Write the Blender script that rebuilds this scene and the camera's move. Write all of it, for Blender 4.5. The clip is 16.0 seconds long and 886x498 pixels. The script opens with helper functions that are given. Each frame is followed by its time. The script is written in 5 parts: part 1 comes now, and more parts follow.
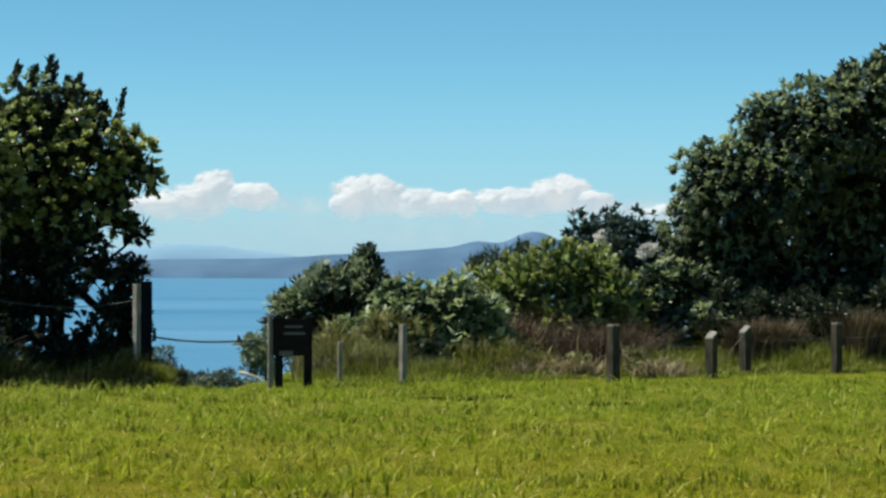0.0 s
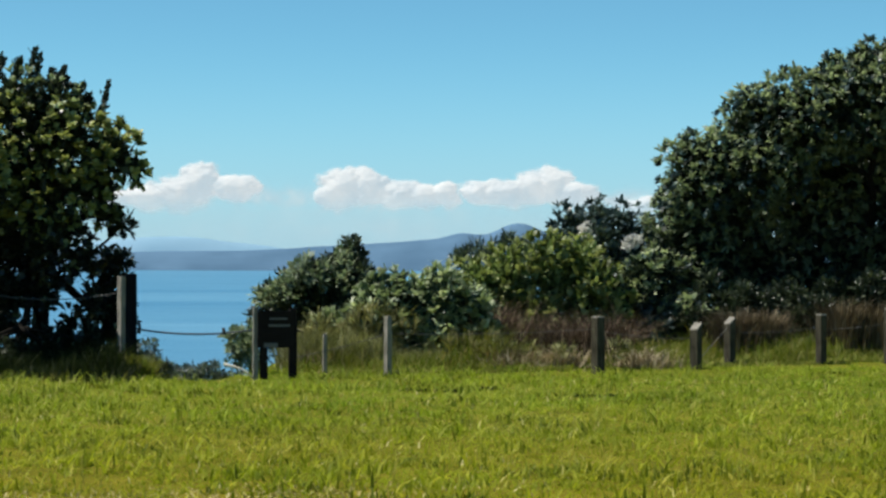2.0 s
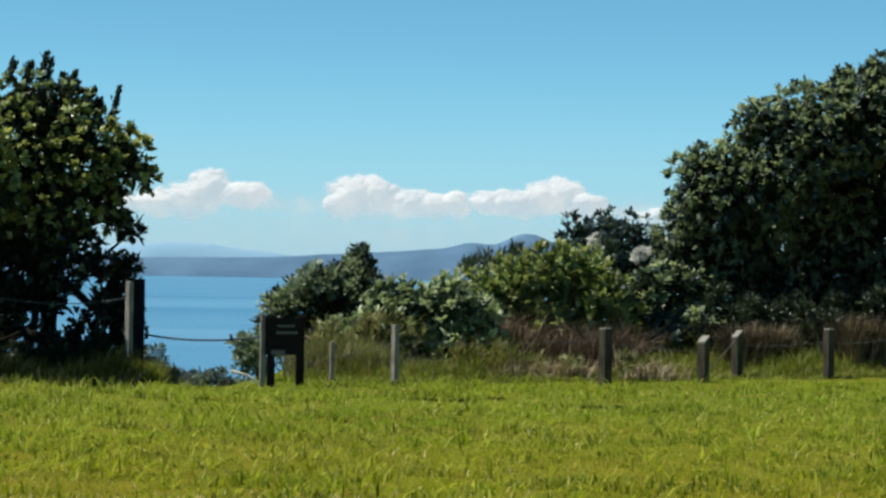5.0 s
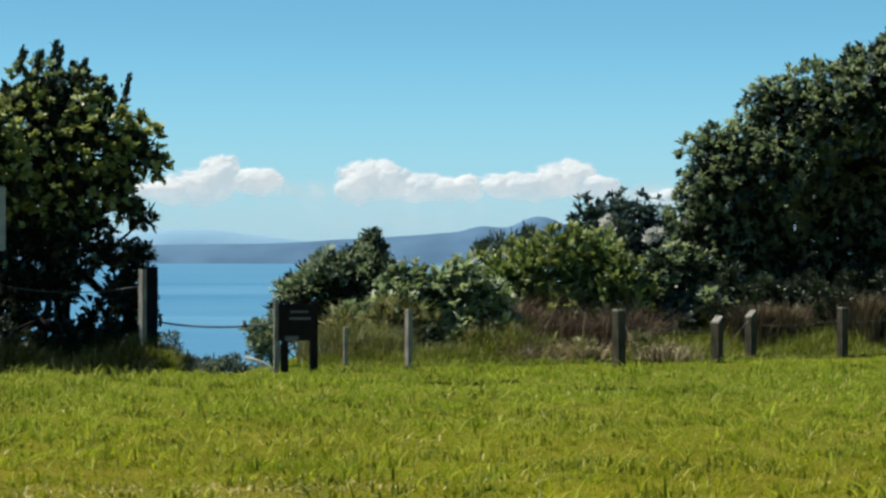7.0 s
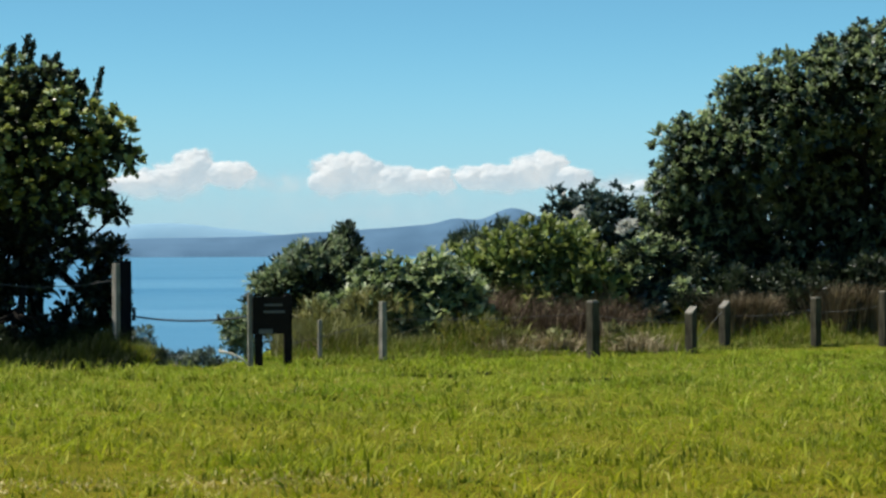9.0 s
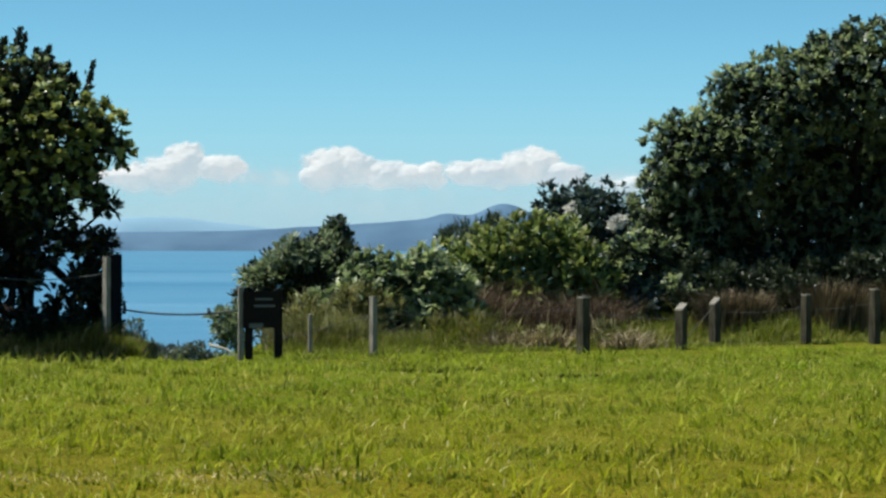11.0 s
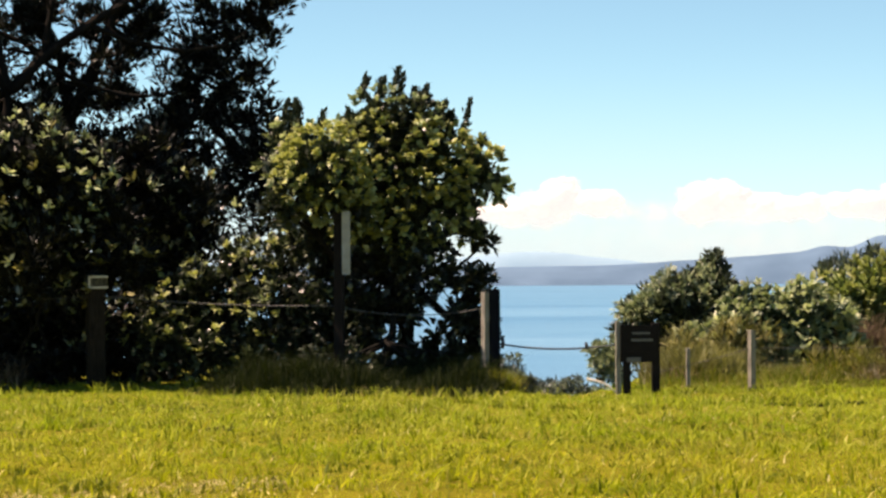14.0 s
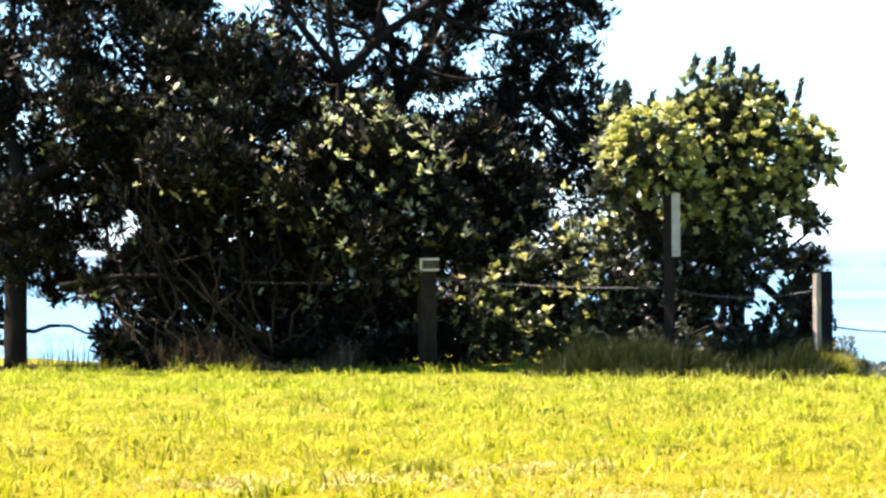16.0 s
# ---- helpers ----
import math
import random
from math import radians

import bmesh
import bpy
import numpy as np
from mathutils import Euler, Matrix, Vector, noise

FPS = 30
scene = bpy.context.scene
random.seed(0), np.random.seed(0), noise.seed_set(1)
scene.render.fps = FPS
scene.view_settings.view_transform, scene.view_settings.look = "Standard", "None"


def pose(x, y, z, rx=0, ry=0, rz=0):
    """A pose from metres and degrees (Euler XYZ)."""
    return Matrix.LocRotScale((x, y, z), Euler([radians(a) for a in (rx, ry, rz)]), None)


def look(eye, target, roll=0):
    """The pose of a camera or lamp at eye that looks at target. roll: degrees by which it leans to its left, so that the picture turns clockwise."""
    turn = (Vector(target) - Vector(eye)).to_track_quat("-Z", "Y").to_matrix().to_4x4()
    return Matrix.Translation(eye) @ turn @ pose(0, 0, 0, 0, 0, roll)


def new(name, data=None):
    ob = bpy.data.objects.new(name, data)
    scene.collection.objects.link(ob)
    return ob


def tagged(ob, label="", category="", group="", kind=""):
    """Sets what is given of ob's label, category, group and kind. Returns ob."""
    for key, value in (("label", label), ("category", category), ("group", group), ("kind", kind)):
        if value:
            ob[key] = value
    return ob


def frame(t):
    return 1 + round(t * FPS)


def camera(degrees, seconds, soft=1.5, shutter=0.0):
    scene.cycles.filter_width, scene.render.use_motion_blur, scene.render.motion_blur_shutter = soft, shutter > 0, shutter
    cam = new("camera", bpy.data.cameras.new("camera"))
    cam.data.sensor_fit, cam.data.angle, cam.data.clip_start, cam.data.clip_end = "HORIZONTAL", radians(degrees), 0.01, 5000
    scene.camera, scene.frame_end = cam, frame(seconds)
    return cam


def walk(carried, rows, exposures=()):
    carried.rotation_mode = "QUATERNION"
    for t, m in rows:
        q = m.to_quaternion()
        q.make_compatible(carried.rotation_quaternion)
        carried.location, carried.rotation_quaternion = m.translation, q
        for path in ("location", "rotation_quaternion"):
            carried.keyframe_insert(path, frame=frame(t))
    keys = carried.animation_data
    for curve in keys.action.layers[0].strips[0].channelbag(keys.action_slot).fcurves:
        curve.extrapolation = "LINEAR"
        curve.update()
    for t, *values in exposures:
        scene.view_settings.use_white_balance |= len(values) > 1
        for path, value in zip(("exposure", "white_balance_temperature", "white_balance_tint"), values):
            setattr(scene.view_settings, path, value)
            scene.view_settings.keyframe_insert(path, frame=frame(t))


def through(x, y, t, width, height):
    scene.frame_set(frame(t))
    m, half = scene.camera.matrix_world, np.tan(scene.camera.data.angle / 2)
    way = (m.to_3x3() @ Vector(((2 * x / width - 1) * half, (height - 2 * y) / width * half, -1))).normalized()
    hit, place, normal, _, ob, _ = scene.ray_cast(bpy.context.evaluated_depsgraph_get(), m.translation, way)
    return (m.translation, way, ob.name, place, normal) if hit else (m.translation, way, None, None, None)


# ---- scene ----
cam = camera(20.0, 16.0, soft=2.6)
EYE = (0.0, 0.0, 1.65)
# seconds, turn to the left, tilt up and lean, in degrees: a hand-held phone that pans left at the end
PATH = [
    (0, 0.009, 0.532, 0.219), (0.5, -0.074, 0.617, 0.050), (1, -0.144, 0.575, 0.008), (1.5, -0.207, 0.453, 0.122),
    (2, -0.339, 0.347, 0.137), (2.5, -0.332, 0.329, 0.335), (3, -0.233, 0.595, 0.228), (3.5, -0.156, 0.589, 0.270),
    (4, -0.181, 0.574, 0.141), (4.5, -0.274, 0.578, 0.427), (5, -0.142, 0.559, 0.894), (5.2, 0.201, 0.294, 0.232),
    (7.3, 0.141, 0.187, 0.130), (7.5, 0.359, 0.191, 0.099), (8, 0.160, 0.131, 0.204), (8.5, -0.306, -0.015, 0.019),
    (9, -0.465, 0.010, -0.205), (9.2, -0.635, 0.099, -0.311), (11.3, -0.664, -0.112, 0.148), (11.5, -0.502, 0.072, 0.027),
    (12, 0.731, 0.422, -0.085), (12.5, 1.634, 0.973, 0.088), (13, 3.224, 0.747, -0.714), (13.5, 6.053, 0.785, -0.286),
]
PATH += [
    (14, 7.900, 0.692, -0.324), (14.5, 9.508, 0.851, -0.654), (15, 11.240, 0.930, -0.825), (15.5, 13.582, 0.918, -0.974),
    (16, 15.410, 0.332, -0.402),
]


def aim(yaw, pitch, lean):
    a, b = radians(yaw), radians(pitch)
    ahead = Vector((-math.sin(a) * math.cos(b), math.cos(a) * math.cos(b), math.sin(b)))
    return look(EYE, Vector(EYE) + ahead * 10, lean)


walk(cam, [(t, aim(a, b, c)) for t, a, b, c in PATH],
     exposures=[(0, 0.4, 6500, 10), (12.5, 0.4, 6500, 10), (13.0, 0.52, 6650, 12), (13.5, 0.92, 8550, 27), (14.0, 1.05, 8850, 32), (14.5, 1.8, 8350, 32), (15.0, 2.25, 8200, 35), (15.5, 2.38, 7850, 31), (16.0, 2.4, 7650, 33)])

# ---- world and sun ----
SUN_EL, SUN_AZ = 60.0, -94.0  # degrees; azimuth from +y, clockwise
world = bpy.data.worlds.new("world")
scene.world = world
world.use_nodes = True
wn = world.node_tree
sky = wn.nodes.new("ShaderNodeTexSky")
sky.sky_type, sky.sun_disc = "NISHITA", False
sky.sun_elevation, sky.sun_rotation = radians(SUN_EL), radians(SUN_AZ)
sky.air_density, sky.dust_density, sky.ozone_density = 0.55, 0.0, 2.0
tint = wn.nodes.new("ShaderNodeMix")
tint.data_type, tint.blend_type = "RGBA", "MULTIPLY"
tint.inputs[0].default_value, tint.inputs[7].default_value = 1.0, (0.605, 1.035, 1.0, 1)
wn.links.new(sky.outputs["Color"], tint.inputs[6])
wn.links.new(tint.outputs[2], wn.nodes["Background"].inputs["Color"])
wn.nodes["Background"].inputs["Strength"].default_value = 0.092
sun = new("sun", bpy.data.lights.new("sun", "SUN"))
sun.data.energy, sun.data.angle, sun.data.color = 5.0, radians(0.55), (1.0, 0.95, 0.86)
to_sun = Vector((math.sin(radians(SUN_AZ)) * math.cos(radians(SUN_EL)), math.cos(radians(SUN_AZ)) * math.cos(radians(SUN_EL)), math.sin(radians(SUN_EL))))
sun.matrix_world = look(to_sun * 60, (0, 0, 0))


# ---- materials ----
def material(name):
    m = bpy.data.materials.new(name)
    m.use_nodes = True
    t = m.node_tree
    return m, t, t.nodes["Principled BSDF"], t.nodes["Material Output"]


def node(t, kind, **values):
    n = t.nodes.new(kind)
    for k, v in values.items():
        n.inputs[k.replace("_", " ")].default_value = v
    return n


def ramp(t, fac, stops):
    n = t.nodes.new("ShaderNodeValToRGB")
    e = n.color_ramp.elements
    while len(e) < len(stops):
        e.new(0.5)
    for el, (p, c) in zip(e, stops):
        el.position, el.color = p, (*c, 1)
    t.links.new(fac, n.inputs["Fac"])
    return n.outputs["Color"]


def blend(t, fac, a, b, how="MIX"):
    n = t.nodes.new("ShaderNodeMix")
    n.data_type, n.blend_type = "RGBA", how
    for val, sock in ((fac, n.inputs[0]), (a, n.inputs[6]), (b, n.inputs[7])):
        if hasattr(val, "is_linked"):
            t.links.new(val, sock)
        else:
            sock.default_value = val if isinstance(val, float) else (*val, 1)
    return n.outputs[2]


def coords(t):
    return t.nodes.new("ShaderNodeTexCoord").outputs["Object"]


def noise_of(t, scale, detail=4.0, rough=0.55, vec=None):
    n = node(t, "ShaderNodeTexNoise", Scale=scale, Detail=detail, Roughness=rough)
    t.links.new(vec or coords(t), n.inputs["Vector"])
    return n.outputs["Fac"]


def bump(t, height, strength, dist, bsdf):
    b = node(t, "ShaderNodeBump", Strength=strength, Distance=dist)
    t.links.new(height, b.inputs["Height"])
    t.links.new(b.outputs["Normal"], bsdf.inputs["Normal"])


def foreground(t):
    """Ochre tint on the near lawn, greener towards the bluff, fitted to the camera's view."""
    xyz = t.nodes.new("ShaderNodeSeparateXYZ")
    t.links.new(coords(t), xyz.inputs[0])
    far = node(t, "ShaderNodeMapRange", From_Min=17.0, From_Max=31.0)
    t.links.new(xyz.outputs["Y"], far.inputs["Value"])
    return ramp(t, far.outputs["Result"], [(0.0, (1.1, 0.97, 0.7)), (0.5, (1.04, 1.0, 0.9)), (1.0, (0.96, 1.0, 1.1))])


def leafy(name, tones, patch=0.9, through=0.3, rough=0.34, glow_tone=(1.25, 1.3, 0.6), gloss=0.5, tufted=False, dry=False):
    """Leaves or blades: a tone for each one (or for each tuft), patches over the plant, and light that comes through."""
    m, t, p, out = material(name)
    island = t.nodes.new("ShaderNodeNewGeometry").outputs["Random Per Island"]
    if tufted:
        a = t.nodes.new("ShaderNodeAttribute")
        a.attribute_name = "tone"
        mixed = t.nodes.new("ShaderNodeMix")
        mixed.inputs[0].default_value = 0.35
        t.links.new(a.outputs["Fac"], mixed.inputs[2])
        t.links.new(island, mixed.inputs[3])
        island = mixed.outputs[0]
    col = ramp(t, island, tones)
    shade = ramp(t, noise_of(t, patch, 3.0), [(0.3, (0.72, 0.74, 0.7)), (0.7, (1.2, 1.18, 1.1))])
    col = blend(t, 1.0, col, shade, "MULTIPLY")
    if dry:
        worn = ramp(t, noise_of(t, 0.3, 5.0, 0.6), [(0.34, (0.84, 0.95, 0.75)), (0.5, (1.0, 1.0, 1.0)), (0.7, (1.14, 1.03, 1.35))])
        col = blend(t, 1.0, col, worn, "MULTIPLY")
        col = blend(t, 1.0, col, foreground(t), "MULTIPLY")
    t.links.new(col, p.inputs["Base Color"])
    p.inputs["Roughness"].default_value = rough
    p.inputs["Specular IOR Level"].default_value = gloss
    tr = t.nodes.new("ShaderNodeBsdfTranslucent")
    t.links.new(blend(t, 1.0, col, glow_tone, "MULTIPLY"), tr.inputs["Color"])
    mix = t.nodes.new("ShaderNodeMixShader")
    mix.inputs[0].default_value = through
    t.links.new(p.outputs[0], mix.inputs[1])
    t.links.new(tr.outputs[0], mix.inputs[2])
    t.links.new(mix.outputs[0], out.inputs["Surface"])
    return m


def timber(name, dark, light):
    m, t, p, out = material(name)
    mp = node(t, "ShaderNodeMapping", Scale=(22.0, 22.0, 1.6))
    t.links.new(coords(t), mp.inputs["Vector"])
    grain = noise_of(t, 2.2, 6.0, 0.65, mp.outputs[0])
    stain = noise_of(t, 3.0, 3.0)
    col = blend(t, 1.0, ramp(t, grain, [(0.3, dark), (0.7, light)]), ramp(t, stain, [(0.3, (0.6, 0.6, 0.58)), (0.7, (1.1, 1.1, 1.1))]), "MULTIPLY")
    t.links.new(col, p.inputs["Base Color"])
    p.inputs["Roughness"].default_value = 0.9
    p.inputs["Specular IOR Level"].default_value = 0.08
    bump(t, grain, 0.3, 0.004, p)
    return m


def plain(name, colour, rough=0.6, vary=0.25, scale=6.0, metal=0.0, gloss=0.3):
    m, t, p, out = material(name)
    n = noise_of(t, scale, 5.0)
    lo, hi = [c * (1 - vary) for c in colour], [min(1, c * (1 + vary)) for c in colour]
    t.links.new(ramp(t, n, [(0.3, lo), (0.7, hi)]), p.inputs["Base Color"])
    p.inputs["Roughness"].default_value, p.inputs["Metallic"].default_value = rough, metal
    p.inputs["Specular IOR Level"].default_value = gloss
    bump(t, n, 0.3, 0.01, p)
    return m


M_LAWN = leafy("lawn_blades", [(0.0, (0.15, 0.195, 0.015)), (0.4, (0.238, 0.3, 0.027)), (0.8, (0.312, 0.365, 0.043)), (1.0, (0.41, 0.44, 0.09))], 0.5, 0.48, 0.6, (1.11, 1.12, 0.72), 0.1, dry=True)
M_SWARD = leafy("fine_sward", [(0.0, (0.21, 0.27, 0.026)), (0.6, (0.248, 0.312, 0.031)), (1.0, (0.305, 0.355, 0.044))], 0.4, 0.5, 0.6, (1.11, 1.12, 0.72), 0.08, dry=True)
M_TALL = leafy("tall_grass_blades", [(0.0, (0.09, 0.14, 0.02)), (0.5, (0.16, 0.2, 0.03)), (0.8, (0.23, 0.235, 0.06)), (1.0, (0.36, 0.31, 0.15))], 0.5, 0.35, 0.6, (1.2, 1.15, 0.6), 0.1)
M_TUFT = leafy("coarse_tuft_blades", [(0.0, (0.07, 0.1, 0.01)), (0.5, (0.14, 0.18, 0.018)), (1.0, (0.26, 0.28, 0.035))], 0.5, 0.35, 0.6, (1.2, 1.15, 0.6), 0.1)
# tree shade, shaded hollows and silhouettes are put into these dark tones
M_SHADE_GRASS = leafy("shade_dark_grass_blades", [(0.0, (0.007, 0.014, 0.004)), (0.6, (0.013, 0.023, 0.006)), (1.0, (0.032, 0.046, 0.012))], 0.5, 0.25, 0.6, (1.2, 1.15, 0.6), 0.1)
M_DRY = leafy("dry_stalks", [(0.0, (0.055, 0.042, 0.03)), (0.5, (0.125, 0.098, 0.07)), (0.9, (0.2, 0.17, 0.11)), (1.0, (0.4, 0.34, 0.24))], 0.6, 0.2, 0.7, (1.1, 1.0, 0.8), 0.1)
M_FROND = leafy("tan_fronds", [(0.0, (0.12, 0.1, 0.06)), (0.6, (0.3, 0.25, 0.16)), (1.0, (0.55, 0.47, 0.34))], 0.6, 0.2, 0.7, (1.1, 1.0, 0.8), 0.1)
M_THATCH = leafy("thatch", [(0.0, (0.2, 0.18, 0.06)), (0.6, (0.4, 0.35, 0.14)), (1.0, (0.6, 0.52, 0.28))], 0.6, 0.2, 0.7, (1.1, 1.0, 0.8), 0.1)
M_STRAW = leafy("straw_stalks", [(0.0, (0.32, 0.34, 0.04)), (0.7, (0.46, 0.44, 0.1)), (1.0, (0.62, 0.56, 0.3))], 0.6, 0.3, 0.7, (1.1, 1.0, 0.8), 0.1)
# near-black stops hold the deep shade, the pale last stop the leaf glints
M_DARKLEAF = leafy("shaded_coastal_leaves", [(0.0, (0.004, 0.005, 0.005)), (0.6, (0.008, 0.010, 0.009)), (0.94, (0.014, 0.017, 0.015)), (1.0, (0.11, 0.12, 0.105))], 0.7, 0.08, 0.42, gloss=0.14)
M_OLIVE = leafy("olive_leaves", [(0.0, (0.027, 0.05, 0.033)), (0.6, (0.07, 0.11, 0.073)), (1.0, (0.31, 0.36, 0.27))], 0.6, 0.22, 0.45, (1.15, 1.3, 0.8), 0.3)
M_GREEN = leafy("bright_shrub_leaves", [(0.0, (0.045, 0.075, 0.025)), (0.5, (0.18, 0.24, 0.085)), (1.0, (0.46, 0.53, 0.28))], 1.0, 0.3, 0.4, (1.15, 1.25, 0.7), 0.35)
M_KARO = leafy("mid_green_leaves", [(0.0, (0.009, 0.015, 0.011)), (0.55, (0.028, 0.043, 0.026)), (0.88, (0.05, 0.068, 0.046)), (1.0, (0.17, 0.2, 0.14))], 0.9, 0.25, 0.4, (1.15, 1.25, 0.8), 0.35)
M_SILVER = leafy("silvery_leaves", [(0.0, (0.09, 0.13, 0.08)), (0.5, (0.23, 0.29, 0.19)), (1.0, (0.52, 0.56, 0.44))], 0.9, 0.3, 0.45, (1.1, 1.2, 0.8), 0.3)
M_BLUEDARK = leafy("blue_green_leaves", [(0.0, (0.022, 0.042, 0.04)), (0.6, (0.054, 0.082, 0.076)), (1.0, (0.22, 0.27, 0.24))], 0.9, 0.2)
M_BLUEGREY = leafy("blue_grey_leaves", [(0.0, (0.05, 0.075, 0.085)), (0.6, (0.13, 0.17, 0.185)), (1.0, (0.38, 0.44, 0.46))], 0.9, 0.25, 0.45)
M_SCRUB = leafy("scrub_leaves", [(0.0, (0.07, 0.08, 0.035)), (0.5, (0.17, 0.18, 0.085)), (1.0, (0.36, 0.35, 0.2))], 0.8, 0.25, 0.6, gloss=0.12)
M_TUFT_YELLOW = leafy("yellow_green_leaf_tufts", [(0.0, (0.09, 0.11, 0.035)), (0.35, (0.26, 0.29, 0.11)), (1.0, (0.51, 0.55, 0.26))], 1.0, 0.3, 0.45, (1.15, 1.2, 0.7), 0.3, True)
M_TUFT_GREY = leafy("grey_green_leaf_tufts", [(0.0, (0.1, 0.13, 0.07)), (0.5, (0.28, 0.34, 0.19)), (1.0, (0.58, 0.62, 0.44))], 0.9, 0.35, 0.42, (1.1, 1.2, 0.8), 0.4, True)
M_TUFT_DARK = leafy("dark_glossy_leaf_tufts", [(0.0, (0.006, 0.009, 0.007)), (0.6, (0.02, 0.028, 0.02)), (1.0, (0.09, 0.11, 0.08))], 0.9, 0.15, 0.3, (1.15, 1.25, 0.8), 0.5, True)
M_TUFT_OLIVE = leafy("olive_leaf_tufts", [(0.0, (0.06, 0.08, 0.055)), (0.5, (0.22, 0.265, 0.175)), (1.0, (0.5, 0.55, 0.42))], 0.7, 0.45, 0.42, (1.15, 1.25, 0.8), 0.4, True)
M_TUFT_BLUE = leafy("blue_green_leaf_tufts", [(0.0, (0.02, 0.04, 0.045)), (0.6, (0.055, 0.09, 0.095)), (1.0, (0.2, 0.26, 0.25))], 0.9, 0.2, 0.4, (1.1, 1.2, 0.9), 0.4, True)
M_TUFT_GREEN = leafy("green_leaf_tufts", [(0.0, (0.06, 0.075, 0.03)), (0.5, (0.2, 0.235, 0.095)), (1.0, (0.46, 0.48, 0.26))], 1.0, 0.38, 0.42, (1.15, 1.25, 0.7), 0.35, True)
M_TUFT_WEED = leafy("weed_leaf_tufts", [(0.0, (0.06, 0.065, 0.028)), (0.5, (0.17, 0.17, 0.075)), (1.0, (0.42, 0.38, 0.22))], 0.8, 0.35, 0.6, (1.15, 1.2, 0.7), 0.15, True)
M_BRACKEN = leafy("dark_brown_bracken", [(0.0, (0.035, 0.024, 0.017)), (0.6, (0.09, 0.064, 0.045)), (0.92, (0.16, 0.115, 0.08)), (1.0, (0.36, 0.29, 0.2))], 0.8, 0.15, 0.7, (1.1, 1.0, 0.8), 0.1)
M_PALE = leafy("pale_blossom", [(0.0, (0.55, 0.55, 0.53)), (1.0, (0.8, 0.8, 0.78))], 1.0, 0.4, 0.5, (1.0, 1.0, 1.0))
M_BARK = timber("dark_bark", (0.005, 0.0045, 0.004), (0.018, 0.016, 0.013))
M_BRANCH = timber("brown_branches", (0.007, 0.0055, 0.004), (0.035, 0.027, 0.02))
M_TWIG = timber("grey_dead_twigs", (0.04, 0.034, 0.026), (0.16, 0.135, 0.105))
M_POST = timber("weathered_timber", (0.008, 0.008, 0.006), (0.115, 0.105, 0.075))
# weathered timber, also used pale to paint sunlit post faces and tops
M_POST_PALE = timber("pale_weathered_lit_timber", (0.1, 0.093, 0.08), (0.4, 0.375, 0.32))
M_POST_DARK = timber("shaded_timber", (0.003, 0.004, 0.007), (0.012, 0.013, 0.018))
M_SIGNBOARD = plain("dark_brown_paint", (0.014, 0.011, 0.01), 0.85, gloss=0.1)
M_LETTER = plain("faded_cream_paint", (0.12, 0.115, 0.11), 0.7)
M_WHITEBOARD = plain("weathered_white_board", (0.3, 0.3, 0.275), 0.8, 0.2)
M_WIRE = plain("galvanised_wire", (0.1, 0.097, 0.094), 0.6, 0.2, 9.0, 0.3)
M_ROPE = plain("tarred_rope", (0.05, 0.06, 0.07), 0.8)
M_STICK = plain("bleached_driftwood", (0.5, 0.45, 0.36), 0.8)


def ground_material():
    m, t, p, out = material("grass_and_soil")
    big, mid, fine = noise_of(t, 0.22, 4.0), noise_of(t, 1.6, 4.0), noise_of(t, 18.0, 6.0)
    col = ramp(t, mid, [(0.3, (0.104, 0.108, 0.009)), (0.55, (0.146, 0.147, 0.013)), (0.8, (0.215, 0.19, 0.029))])
    col = blend(t, 1.0, col, ramp(t, big, [(0.3, (0.8, 0.85, 0.8)), (0.7, (1.15, 1.1, 1.0))]), "MULTIPLY")
    col = blend(t, 1.0, col, ramp(t, fine, [(0.3, (0.65, 0.65, 0.6)), (0.7, (1.2, 1.2, 1.1))]), "MULTIPLY")
    t.links.new(blend(t, 1.0, col, foreground(t), "MULTIPLY"), p.inputs["Base Color"])
    p.inputs["Roughness"].default_value = 0.95
    p.inputs["Specular IOR Level"].default_value = 0.08
    bump(t, fine, 0.8, 0.05, p)
    return m


def sea_material():
    m, t, p, out = material("sea_water")
    mp = node(t, "ShaderNodeMapping", Scale=(0.25, 1.0, 1.0))
    t.links.new(coords(t), mp.inputs["Vector"])
    wind = noise_of(t, 0.012, 4.0, 0.6, mp.outputs[0])
    ripple = noise_of(t, 0.5, 4.0, 0.6, mp.outputs[0])
    mp2 = node(t, "ShaderNodeMapping", Scale=(0.12, 1.0, 1.0))
    t.links.new(coords(t), mp2.inputs["Vector"])
    streak = noise_of(t, 0.06, 6.0, 0.7, mp2.outputs[0])
    col = ramp(t, wind, [(0.35, (0.054, 0.185, 0.305)), (0.65, (0.098, 0.25, 0.37))])
    t.links.new(blend(t, 1.0, col, ramp(t, streak, [(0.34, (0.8, 0.86, 0.9)), (0.5, (1.0, 1.0, 1.0)), (0.68, (1.4, 1.2, 1.1))]), "MULTIPLY"), p.inputs["Base Color"])
    p.inputs["Roughness"].default_value = 0.35
    p.inputs["IOR"].default_value = 1.33
    p.inputs["Specular IOR Level"].default_value = 0.35
    bump(t, ripple, 0.6, 0.4, p)
    return m


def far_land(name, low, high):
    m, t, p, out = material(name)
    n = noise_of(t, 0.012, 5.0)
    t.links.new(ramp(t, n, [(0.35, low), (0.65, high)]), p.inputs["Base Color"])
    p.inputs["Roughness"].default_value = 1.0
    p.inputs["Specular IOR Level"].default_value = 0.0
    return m


